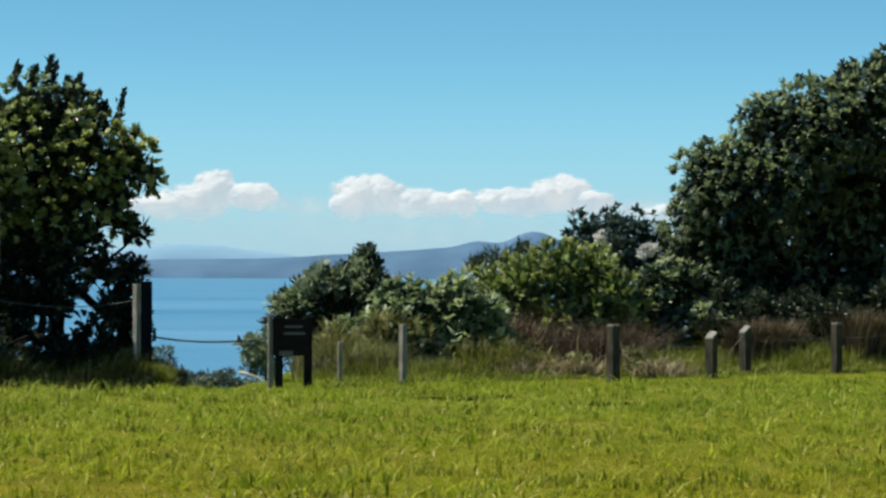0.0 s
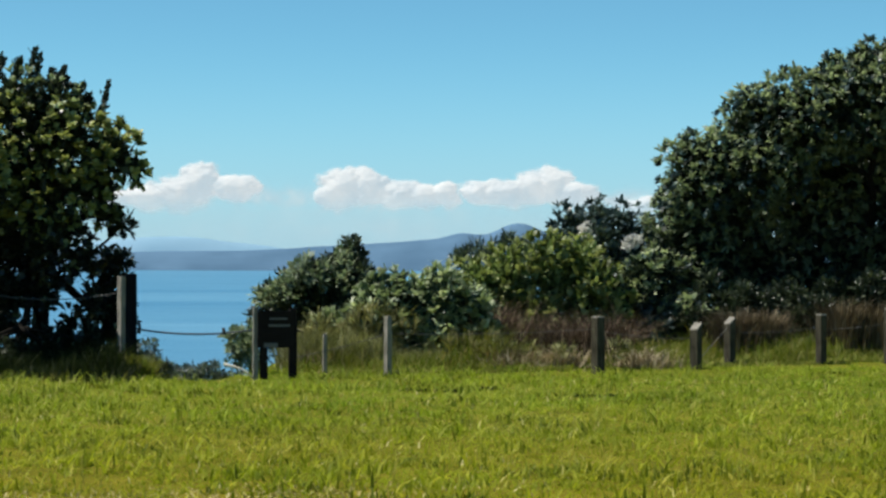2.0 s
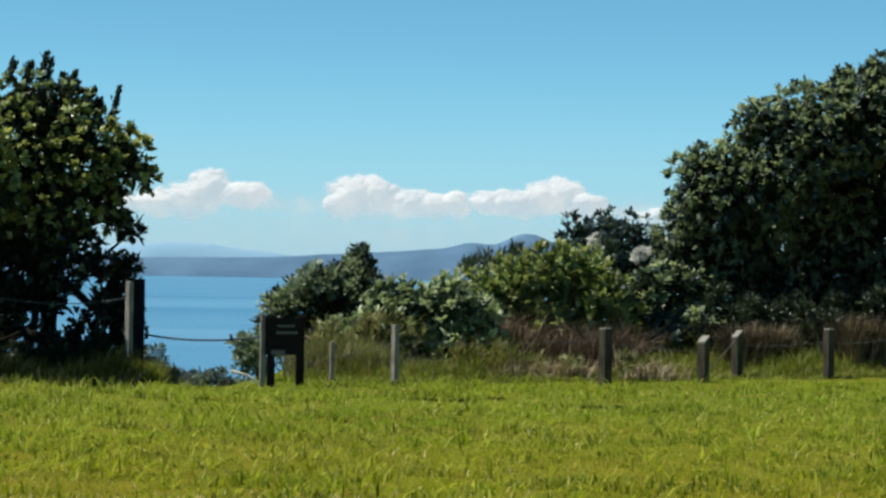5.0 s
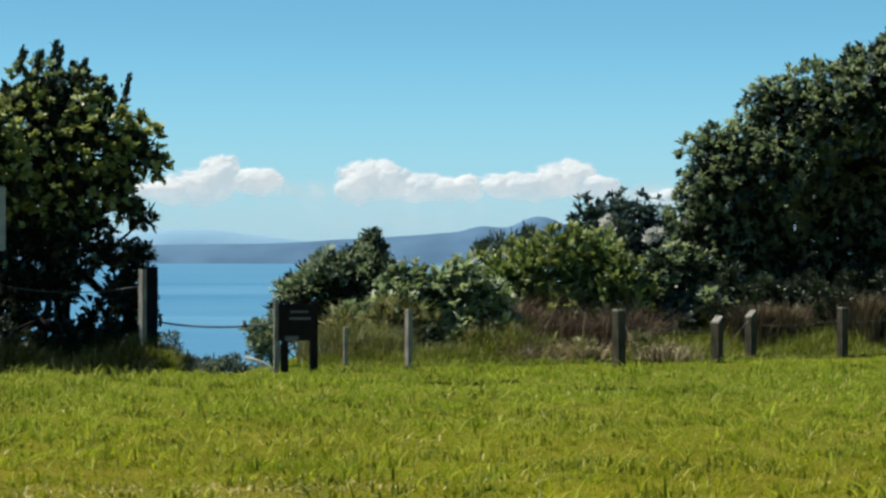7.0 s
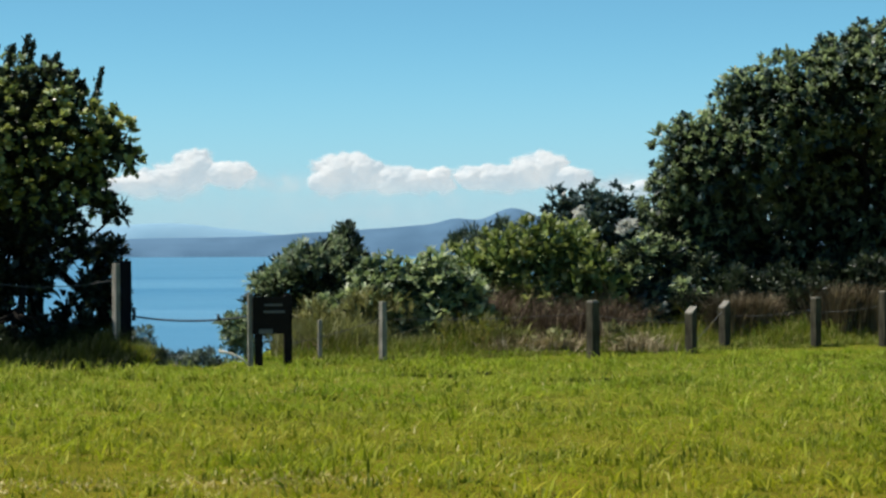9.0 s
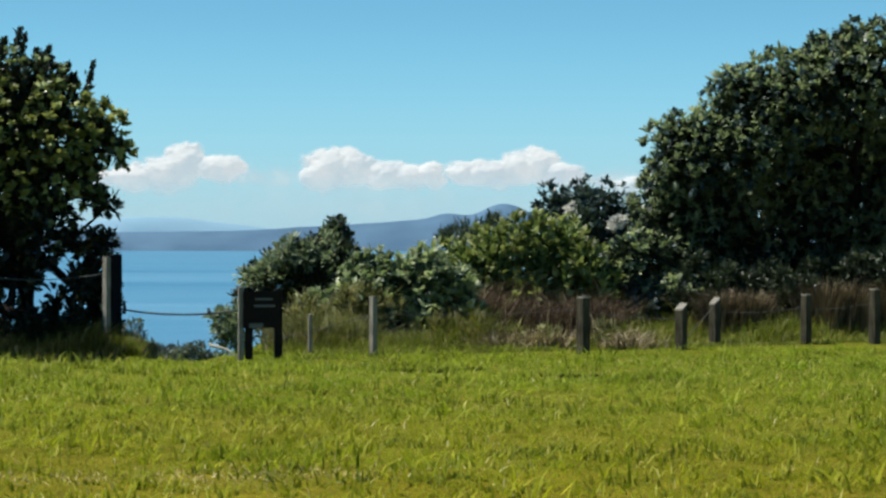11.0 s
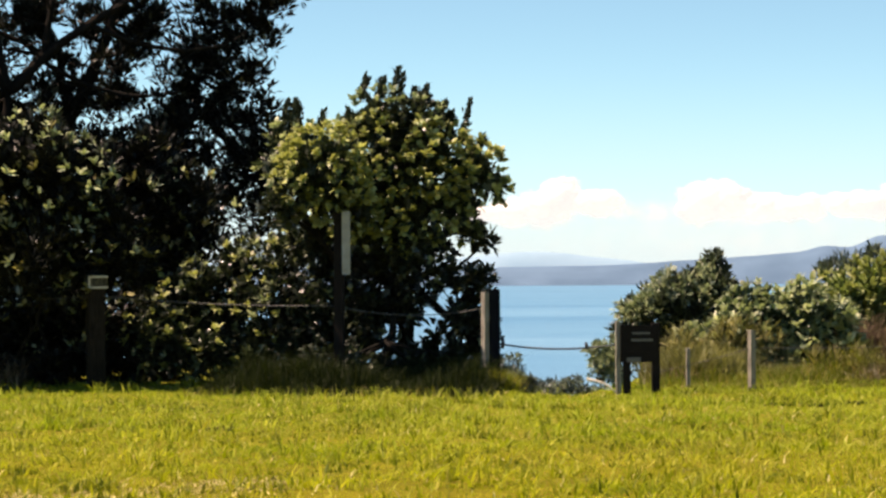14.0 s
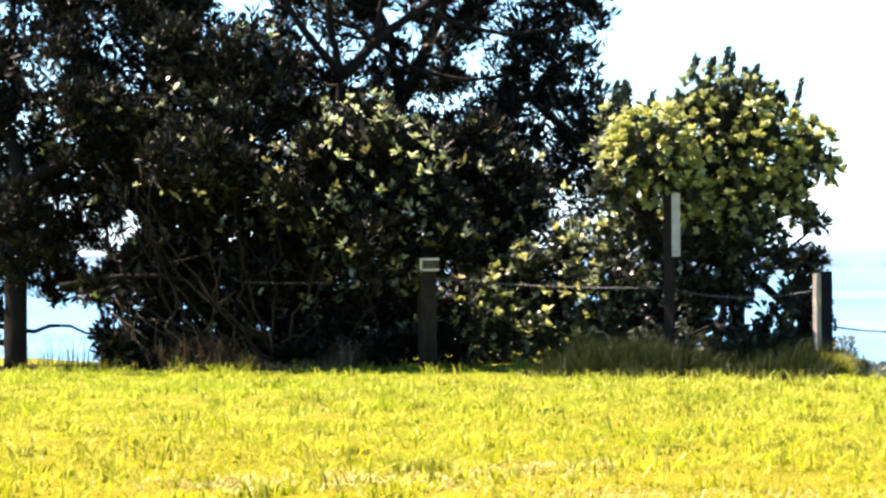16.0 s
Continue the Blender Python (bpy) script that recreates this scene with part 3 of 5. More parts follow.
# ---- trees and shrubs ----
def plant(name, label, category, lobes, mat, base, seed, clump=0.2, per=40, length=0.11, width=0.045, fill=1.0, up=0.35, inner=0.3, core=1.0,
          trunk=0.12, fork=None, stems=1, twigs=True, extra=(), inside=1.0):
    rng = np.random.default_rng(seed)
    base = np.array(base, float)
    base[2] = float(ground_z(base[0], base[1])) - 0.03
    ob = thing(name, base, label, category)
    rel = [(x - base[0], y - base[1], z - base[2], r) for x, y, z, r in lobes]
    part("crown", crown(rng, rel, clump, per, length, width, fill, up, inner, 1.0, core, inside=inside), mat, ob)
    for lab, lobes2, mat2, kw in extra:
        rel2 = [(x - base[0], y - base[1], z - base[2], r) for x, y, z, r in lobes2]
        if "gap" in kw:
            part("crown", tufts(rng, rel2, **kw), mat2, ob, lab)
            continue
        part("crown", crown(rng, rel2, kw.get("clump", clump), kw.get("per", per), kw.get("length", length), kw.get("width", width), kw.get("fill", fill), up, kw.get("inner", inner), 1.0, 0.0, kw.get("lift", 0.1), kw.get("least", 5)), mat2, ob, lab)
    top = np.array(fork, float) - base if fork is not None else np.array([0, 0, max(0.2, min(r[2] for r in rel))])
    def arch(p, q, lift):
        """A limb that leaves its parent outward and turns up, with kinks."""
        p, q = np.asarray(p, float), np.asarray(q, float)
        t = np.linspace(0, 1, 9)[:, None]
        d = np.linalg.norm(q - p)
        mid = (p + q) / 2 + np.array([0, 0, lift * d]) + rng.normal(size=3) * 0.1 * d
        pts = (1 - t) ** 2 * p + 2 * t * (1 - t) * mid + t * t * q
        return pts + rng.normal(size=pts.shape) * 0.02 * d * np.sin(np.pi * t)

    mains = []
    if stems == 1:
        part("trunk", tube(bent(rng, (0, 0, -0.1), top, 9, 0.02), trunk, trunk * 0.75, 9, 0.12, rng), M_BARK, ob)
        left = [np.array(q[:3]) for q in rel]
        picked = [max(left, key=lambda q: q[2])]
        while len(picked) < min(5, len(left)):
            picked.append(max(left, key=lambda q: min(np.linalg.norm(q - w) for w in picked)))
        for q in picked:
            pts = arch(top + rng.normal(size=3) * 0.04, q, -0.12)
            mains.append(pts)
            holder = part("limb", tube(pts, trunk * 0.6, trunk * 0.16, 8, 0.12, rng), M_BARK, ob)
    for k, (x, y, z, r) in enumerate(rel):
        end = np.array([x, y, z + r * 0.3])
        if stems == 1:
            near = [pts[i] for pts in mains for i in (2, 3, 4, 5, 6)]
            start = min(near, key=lambda q: np.linalg.norm(q - end))
            if np.linalg.norm(start - end) > 0.15:
                holder = part("limb", tube(arch(start, end, rng.uniform(-0.15, 0.15)), trunk * 0.26, trunk * 0.07, 6, 0.1, rng), M_BARK, ob)
        else:
            foot = (x * 0.5 + rng.normal() * 0.1, y * 0.5 + rng.normal() * 0.1, -0.06)
            holder = part("stem", tube(bent(rng, foot, end, 7, 0.07), trunk * 0.5, trunk * 0.12, 6, 0.1, rng), M_BARK, ob)
        if twigs:
            for _ in range(3):
                tip = np.array([x, y, z]) + unit(rng.normal(size=3)) * r * 0.98
                part("twig", tube(bent(rng, (x, y, z), tip, 4, 0.1), trunk * 0.1, 0.006, 4), M_BARK, holder)
    return ob


# rounded foliage masses: x, y, z of the middle and the radius
SHRUB_TREE = [
    (-6.28, 37.88, 4.01, 0.52), (-5.72, 37.97, 3.88, 0.54), (-6.83, 36.57, 3.32, 0.57), (-6.28, 37.88, 3.37, 0.73), (-5.51, 38, 3.36, 0.69), (-4.89,
    38.23, 3.27, 0.5), (-4.53, 38.45, 3.06, 0.24), (-7.2, 36.5, 3.09, 0.32), (-5.13, 38.29, 2.69, 0.42), (-5.78, 37.96, 2.65, 0.57), (-4.88, 38.42,
    2.34, 0.26), (-6.61, 37.22, 2.77, 0.47), (-6.27, 38.27, 1.96, 0.51), (-5.62, 38.01, 1.91, 0.52), (-5.16, 38.14, 1.69, 0.36), (-4.85, 38.47, 1.69,
    0.19), (-5.82, 38.11, 1.18, 0.52), (-5.05, 38.25, 1.08, 0.36), (-5.45, 38.59, 0.73, 0.46), (-6.35, 38.16, 1.18, 0.44), (-7.49, 36.44, 2.72, 0.28),
    (-6.83, 36.57, 2.96, 0.42), (-6.63, 38.31, 2.32, 0.44), (-4.62, 38.42, 2.21, 0.19)
]
SHRUB_TREE += [
    (-6.03, 38.3, 0.48, 0.44), (-5.14, 38.21, 0.48, 0.35), (-5.68, 38.34, 0.48, 0.39), (-6.64, 38.32, 1.18, 0.44), (-6.53, 38.16, 0.62, 0.39), (-6.67,
    36.6, 3.13, 0.46), (-6.2, 37.9, 2.82, 0.52), (-5.52, 38, 2.73, 0.43), (-5.58, 37.08, 0.39, 0.3), (-5.1, 37.25, 0.38, 0.29), (-6.08, 37, 0.39,
    0.3), (-6.6, 37.02, 0.4, 0.3), (-7.03, 37.04, 0.4, 0.29), (-7.67, 38.24, 3.8, 0.33), (-7.83, 38.21, 3.45, 0.33), (-7.49, 37.97, 3.35, 0.35),
    (-7.31, 38.61, 2.33, 0.44), (-7.41, 38.6, 1.18, 0.53), (-7.06, 38.66, 0.91, 0.49), (-7.06, 38.66, 1.71, 0.44), (-7.67, 38.54, 0.66, 0.53), (-7.59,
    38.56, 0.39, 0.39), (-6.98, 38.67, 0.47, 0.39)
]
BUSH_A = [
    (-9.69, 39.0, 1.1, 0.63), (-8.98, 39.12, 1.19, 0.68), (-8.08, 38.79, 1.19, 0.71), (-7.92, 39.36, 1.9, 0.5), (-8.6, 39.12, 1.81, 0.5), (-9.27,
    38.81, 1.55, 0.4), (-9.92, 38.44, 0.85, 0.54), (-9.44, 39.09, 0.74, 0.5), (-8.6, 39.05, 0.65, 0.54), (-9.68, 38.19, 0.5, 0.39), (-8.99, 38.36,
    0.49, 0.39), (-8.3, 38.52, 0.39, 0.39)
]
BIG_A = [
    (-9.04, 42.68, 6.44, 0.49), (-9.37, 42.77, 5.87, 0.64), (-9.92, 42.55, 6.06, 0.74), (-10.45, 42.61, 5.19, 0.74), (-9.49, 42.36, 4.95, 0.73),
    (-9.17, 42.7, 4.38, 0.49), (-10.07, 42.26, 4.28, 0.78), (-10.93, 42.47, 4.21, 0.69), (-9.4, 42.81, 3.5, 0.74), (-10.19, 41.88, 3.29, 0.82),
    (-11.04, 41.72, 3.39, 0.78), (-11.45, 41.81, 4.66, 0.44), (-11.85, 42.2, 6.07, 0.59), (-11.0, 42.03, 6.43, 0.68), (-10.56, 42.34, 7.23, 0.88),
    (-9.26, 42.31, 7.29, 0.78), (-11.75, 41.89, 7.8, 1.08), (-10.3, 42.13, 8.56, 0.98), (-8.71, 42.55, 6.81, 0.39), (-11.53, 42.03, 2.53, 0.78),
    (-10.69, 42.25, 2.43, 0.83), (-9.81, 42.79, 2.62, 0.84), (-8.98, 42.69, 2.51, 0.59), (-11.14, 42.41, 1.55, 0.69)
]
BIG_A += [
    (-11.87, 42.2, 3.72, 0.79), (-12.44, 42.1, 4.9, 0.69), (-12.91, 41.67, 6.05, 0.59), (-13.32, 41.08, 6.97, 0.78), (-14.32, 41.32, 5.66, 0.54),
    (-13.49, 41.58, 5.57, 0.39), (-12.76, 41.84, 6.26, 0.49), (-13.98, 41.24, 6.33, 0.49), (-13.66, 41.45, 4.69, 0.54), (-13.92, 41.03, 4.95, 0.49),
    (-13.13, 41.68, 4.3, 0.49), (-12.43, 41.73, 5.46, 0.44), (-14.11, 41.0, 4.28, 0.54), (-11.43, 41.73, 5.44, 0.44), (-11.15, 42.22, 5.76, 0.39),
    (-13.68, 39.18, 4.63, 0.56), (-13.68, 39.18, 3.71, 0.65), (-13.34, 39.3, 3.34, 0.56), (-12.99, 39.41, 3.89, 0.47), (-11.24, 40.99, 2.7, 0.57),
    (-11.69, 40.86, 3.18, 0.57), (-8.94, 42.06, 3.81, 0.48), (-8.8, 42.09, 3.22, 0.48)
]
BIG_B = [
    (-15.49, 37.84, 3.18, 1.01), (-14.01, 37.26, 3.58, 0.98), (-14.73, 37.86, 2.26, 0.91), (-13.56, 37.84, 2.43, 0.99), (-12.06, 36.46, 2.82, 0.78),
    (-12.55, 37.93, 1.79, 0.81), (-13.79, 37.65, 1.17, 0.81), (-13.08, 38.36, 0.79, 0.73), (-11.32, 36.69, 2.04, 0.86), (-11.91, 38.88, 0.97, 0.82),
    (-10.41, 36.96, 2.04, 0.78), (-10.65, 38.45, 0.97, 0.72), (-14.89, 37.53, 0.99, 0.54), (-15.21, 37.11, 0.46, 0.36), (-11.4, 36.67, 3.51, 0.69),
    (-16.17, 37.12, 3.88, 0.73), (-10.38, 40.28, 1.78, 0.75), (-13.53, 37.78, 4.68, 0.81), (-14.73, 37.91, 4.81, 0.82), (-10.91, 36.82, 3.07, 0.78),
    (-9.89, 39.89, 2.7, 0.83), (-10.52, 39.39, 3.16, 0.83), (-9.84, 40.42, 0.75, 0.65), (-15.2, 37.33, 1.36, 0.63)
]
BIG_B += [
    (-14.63, 37.84, 0.26, 0.46), (-13.57, 37.82, 0.26, 0.54), (-12.5, 38.02, 0.26, 0.54), (-11.57, 38.67, 0.33, 0.54), (-10.51, 38.59, 0.43, 0.54),
    (-15.38, 36.6, 0.21, 0.32), (-14.81, 36.83, 0.16, 0.32), (-14.15, 37.09, 0.11, 0.32), (-13.49, 37.34, 0.1, 0.36), (-12.82, 37.57, 0.1, 0.36),
    (-12.14, 37.8, 0.09, 0.36), (-11.29, 37.44, 0.11, 0.35), (-10.4, 39.97, 0.2, 0.46), (-12.98, 39.21, 1.15, 0.56), (-13.68, 38.97, 1.52, 0.56),
    (-14.38, 38.72, 0.41, 0.46), (-12.45, 39.38, 0.4, 0.46), (-14.8, 38.56, 1.53, 0.56), (-15.4, 38.32, 1.81, 0.56), (-11.56, 39.65, 0.77, 0.56)
]
BIG_C = [
    (-17.56, 38.25, 4.91, 1.14), (-16.66, 38.97, 5.5, 1.05), (-17.97, 38.67, 3.24, 1.05), (-17.0, 38.56, 2.94, 0.85), (-17.0, 38.55, 1.91, 0.66),
    (-15.85, 40.02, 6.73, 1.26), (-14.43, 39.75, 6.07, 0.95), (-18.01, 39.25, 7.1, 1.26), (-16.68, 39.49, 4.69, 0.77), (-16.26, 39.19, 1.63, 0.48),
    (-18.71, 38.09, 4.17, 1.34), (-19.09, 38.0, 2.3, 0.96), (-18.12, 38.55, 2.01, 0.57), (-16.4, 39.31, 3.24, 0.86), (-15.69, 39.57, 4.19, 0.86),
    (-15.88, 39.56, 5.82, 0.86), (-13.52, 40.93, 6.94, 1.16), (-16.72, 39.08, 2.29, 0.57), (-12.78, 40.49, 5.9, 0.48), (-13.92, 40.31, 6.31, 0.58),
    (-14.42, 39.72, 5.31, 0.76), (-14.01, 39.96, 4.46, 0.67), (-15.55, 40.02, 5.95, 0.77), (-17.24, 38.86, 1.3, 0.43)
]
BIG_C += [
    (-17.76, 38.64, 1.63, 0.43), (-16.49, 38.9, 1.16, 0.43), (-16.49, 39.13, 0.4, 0.34), (-18.53, 38.31, 1.17, 0.57), (-18.61, 37.84, 0.34, 0.57),
    (-17.23, 36.65, 1.91, 0.55), (-17.15, 36.69, 2.53, 0.55), (-17.08, 37.82, 2.09, 0.47)
]
BIG_B += [(-13.65, 35.79, 3.14, 0.5), (-14.23, 35.77, 3.11, 0.45), (-13.16, 36.18, 3.15, 0.4), (-15.23, 35.47, 1.33, 0.25)]
RIGHT = [
    (4.95, 45.94, 3.3, 0.7), (6.05, 45.86, 4.1, 0.74), (5.31, 45.9, 3.44, 0.62), (6.67, 45.73, 4.27, 0.85), (7.59, 45.57, 4.5, 0.88), (8.73, 45.37,
    4.7, 1.0), (8.05, 45.4, 5.22, 0.45), (7.45, 45.5, 5.1, 0.35), (5.43, 46.83, 2.64, 1.01), (6.82, 47.72, 3.11, 1.25), (8.07, 47.52, 3.32, 1.41), (9.31, 47.29, 3.21, 1.41), (4.8, 46.87, 2.22, 0.74),
    (6.09, 47.81, 1.7, 0.98), (7.45, 47.62, 2.03, 1.19), (8.7, 47.41, 1.82, 1.19), (4.97, 46.46, 1.38, 0.53), (4.59, 46.83, 2.75, 0.37), (9.96, 45.88,
    3.87, 1.37), (9.84, 46.26, 2.23, 1.38), (6.04, 47.42, 1.17, 0.54), (7.08, 47.27, 1.17, 0.59), (8.01, 47.12, 1.28, 0.65), (9.04, 46.94, 1.18,
    0.75), (5.3, 46.59, 1.8, 0.63), (6.22, 45.79, 3.54, 0.83)
]
MID = [
    (2.76, 48.02, 2.39, 0.39), (3.25, 48.0, 2.5, 0.39), (3.7, 47.66, 2.49, 0.34), (3.17, 47.62, 2.01, 0.52), (3.84, 47.96, 1.91, 0.52), (4.29, 48.14,
    1.48, 0.6), (3.6, 47.69, 1.26, 0.59), (4.36, 47.78, 0.83, 0.49), (2.44, 47.97, 2.12, 0.27), (4.25, 47.74, 2.23, 0.32), (2.97, 47.83, 1.47, 0.49),
    (4.78, 47.66, 0.84, 0.43), (3.93, 47.77, 0.51, 0.43), (4.69, 45.76, 0.56, 0.37), (3.99, 44.82, 0.48, 0.36)
]
GREEN = [
    (0.95, 44.04, 1.23, 0.45), (1.44, 43.87, 1.48, 0.45), (2.03, 43.88, 1.63, 0.47), (2.64, 44.07, 1.59, 0.46), (3.01, 43.72, 1.34, 0.32), (0.56,
    44.02, 1.08, 0.34), (2.24, 44.08, 1.19, 0.48), (1.54, 43.88, 1.09, 0.41), (2.82, 43.79, 1.09, 0.35), (0.75, 44.09, 1.48, 0.28), (1.15, 43.86,
    0.74, 0.39), (1.93, 43.79, 0.75, 0.44), (2.63, 43.89, 0.8, 0.4), (0.76, 44.08, 0.69, 0.36), (0.36, 43.86, 1.28, 0.3), (3.21, 43.81, 0.9, 0.34),
    (2.92, 43.84, 0.6, 0.34), (1.75, 44.11, 0.39, 0.36), (2.24, 43.92, 0.4, 0.34)
]
BACK = [
    (0.7, 47.1, 1.73, 0.25), (1.06, 46.89, 1.84, 0.25), (1.43, 46.93, 1.89, 0.25), (1.86, 47.0, 2.0, 0.21)
]
DARK = [
    (-1.33, 41.15, 1.62, 0.37), (-1.1, 40.97, 1.39, 0.26), (-1.78, 40.79, 1.25, 0.51), (-2.23, 40.72, 0.98, 0.48), (-2.66, 40.92, 1.06, 0.24), (-1.32,
    40.84, 1.12, 0.37), (-1.24, 41.04, 1.9, 0.17), (-2.62, 41.03, 0.65, 0.28), (-1.69, 40.83, 0.75, 0.37), (-2.05, 40.86, 0.47, 0.33), (-2.43, 41.03,
    0.19, 0.28), (-1.51, 41.03, 0.38, 0.33), (-1.24, 41.1, 0.74, 0.33)
]
SMALL = [
    (-2.76, 37.41, 0.52, 0.24), (-2.64, 37.39, 0.32, 0.2), (-2.89, 37.47, 0.31, 0.15)
]
GREY = [
    (-0.41, 41.25, 1.07, 0.39), (-0.77, 41.11, 0.79, 0.44), (-1.24, 41.08, 0.56, 0.33), (-0.04, 41.38, 0.93, 0.41), (0.33, 41.19, 1.12, 0.33), (-0.13,
    41.34, 0.56, 0.43), (-0.87, 41.13, 0.37, 0.33), (0.15, 41.09, 0.47, 0.31), (-1.61, 41.18, 0.46, 0.3), (0.52, 41.32, 0.65, 0.33), (-0.4, 41.07,
    0.29, 0.33), (-1.15, 41.28, 0.18, 0.28), (0.9, 41.33, 0.47, 0.28), (-0.59, 41.32, 1.21, 0.33), (0.15, 41.33, 1.21, 0.33), (-0.22, 41.04, 0.2,
    0.28), (-0.87, 41.23, 1.11, 0.28), (0.71, 41.33, 0.93, 0.32)
]
GAPSHRUB = [
    (-3.64, 36.91, 0.06, 0.2), (-3.31, 36.99, 0.09, 0.22), (-3.85, 36.96, -0.02, 0.15), (-3.07, 37.08, 0.04, 0.17), (-3.48, 37.02, 0.16, 0.15),
    (-4.02, 36.98, 0.32, 0.08), (-3.87, 37.02, 0.24, 0.07), (-4.1, 36.92, 0.45, 0.08), (-4.01, 36.91, 0.2, 0.13), (-4.18, 36.9, 0.09, 0.13), (-2.86,
    37.03, 0.09, 0.13), (-3.15, 37.0, 0.2, 0.13), (-3.78, 37.08, 0.17, 0.13)
]
GAPSHRUB += [(-4.25, 37.45, 0.1, 0.2), (-3.85, 37.5, 0.1, 0.2), (-3.5, 37.55, 0.08, 0.2)]
BY_GATE = [
    (-4.86, 38.9, 1.5, 0.27), (-5.02, 38.95, 1.12, 0.34), (-4.82, 38.9, 0.85, 0.3), (-5.0, 38.95, 0.5, 0.34), (-4.76, 38.85, 0.4, 0.26), (-4.72, 38.9, 1.72, 0.14)
]

SCRUB = [
    (-1.63, 39.5, 0.24, 0.21), (-1.19, 39.64, 0.15, 0.2), (0.5, 39.7, 0.26, 0.25), (-0.03, 39.64, 0.17, 0.2), (1.04, 39.59, 0.25, 0.23), (1.57, 39.51,
    0.26, 0.22), (2.1, 39.5, 0.26, 0.23), (-1.9, 39.5, 0.11, 0.16), (-0.56, 39.51, 0.11, 0.16), (3.08, 39.5, 0.31, 0.2), (-1.45, 39.53, 0.47, 0.18),
    (-1.73, 39.66, 0.55, 0.25), (-1.45, 39.44, 0.73, 0.25), (-1.15, 39.7, 0.49, 0.25), (-0.88, 39.64, 0.87, 0.23), (-0.7, 39.7, 0.55, 0.21), (-0.39,
    39.71, 0.6, 0.23), (0.06, 39.71, 0.6, 0.23), (-1.99, 39.57, 0.33, 0.18), (-1.63, 39.4, 0.96, 0.28), (-1.28, 39.67, 0.82, 0.3), (-0.92, 39.47,
    0.67, 0.3), (-1.72, 39.5, 0.38, 0.27), (-1.28, 39.63, 0.31, 0.27)
]
SHADED = [
    (-0.1, 43.9, 1.15, 0.34), (-0.45, 43.9, 0.85, 0.38), (0.3, 44.5, 0.55, 0.42), (1.0, 44.5, 0.5, 0.42), (1.55, 44.6, 0.6, 0.45), (2.2, 44.5, 0.5, 0.42), (0.2, 42.6, 0.2, 0.36)
]
UNDER = [
    (4.3, 46.0, 1.45, 0.4), (3.8, 46.0, 1.15, 0.4), (3.9, 46.0, 0.8, 0.4), (3.2, 44.9, 1.25, 0.34), (3.55, 44.9, 1.0, 0.38), (3.4, 44.9, 0.7, 0.35), (3.75, 45.0, 1.4, 0.3),
    (3.53, 45.3, 0.67, 0.35), (4.12, 45.15, 0.57, 0.37), (4.73, 45.16, 0.63, 0.39), (5.36, 45.32, 0.57, 0.39), (5.93, 45.0, 0.69, 0.41), (6.53, 44.95,
    0.64, 0.43), (7.23, 44.88, 0.69, 0.45), (7.91, 44.76, 0.7, 0.47), (8.59, 44.62, 0.7, 0.51), (6.27, 45.24, 0.27, 0.35), (5.03, 45.08, 0.28, 0.35),
    (4.02, 45.13, 0.22, 0.33), (5.27, 45.43, 1.03, 0.45), (6.27, 45.28, 0.99, 0.47), (7.28, 45.22, 1.04, 0.52), (8.21, 44.71, 1.0, 0.57), (5.67,
    44.54, 0.89, 0.4), (6.65, 44.4, 0.9, 0.44), (4.36, 45.49, 0.34, 0.37), (6.47, 45.25, 0.46, 0.41)
]


OPEN_LIMBS = [
    (0.13, [(-13.04, 40.56, 2.57), (-13.07, 40.55, 3.72), (-12.95, 40.59, 4.88)]),
    (0.085, [(-12.95, 40.59, 4.87), (-13.5, 40.4, 5.54), (-13.92, 40.26, 6.21), (-14.2, 40.16, 6.98)]),
    (0.075, [(-12.95, 40.59, 4.82), (-13.13, 40.52, 5.73), (-13.23, 40.49, 6.88)]),
    (0.11, [(-12.92, 40.59, 4.82), (-12.41, 40.75, 5.43), (-11.67, 40.97, 5.98), (-11.11, 41.13, 6.3), (-10.64, 41.25, 6.85)]),
    (0.07, [(-12.41, 40.75, 5.39), (-12.29, 40.79, 6.11), (-12.16, 40.83, 6.97)]),
    (0.055, [(-11.67, 40.97, 5.95), (-10.93, 41.17, 5.66), (-10.19, 41.36, 5.52), (-9.44, 41.54, 5.63)]),
    (0.05, [(-12.41, 40.75, 5.34), (-11.77, 40.94, 4.95), (-10.95, 41.17, 4.75), (-10.2, 41.36, 4.83)]),
]
LOW_LIMBS = [
    (0.05, [(-16.18, 36.14, 1.33), (-15.46, 36.46, 1.48), (-14.66, 36.79, 1.5), (-13.93, 37.07, 1.29), (-13.44, 37.25, 0.93)]),
]


def smooth(points, n=14):
    """A soft line through a few points."""
    p = np.asarray(points, float)
    s = np.linspace(0, 1, len(p))
    t = np.linspace(0, 1, n)
    q = np.stack([np.interp(t, s, p[:, i]) for i in range(3)], 1)
    q[1:-1] = (q[:-2] + 2 * q[1:-1] + q[2:]) / 4
    return q


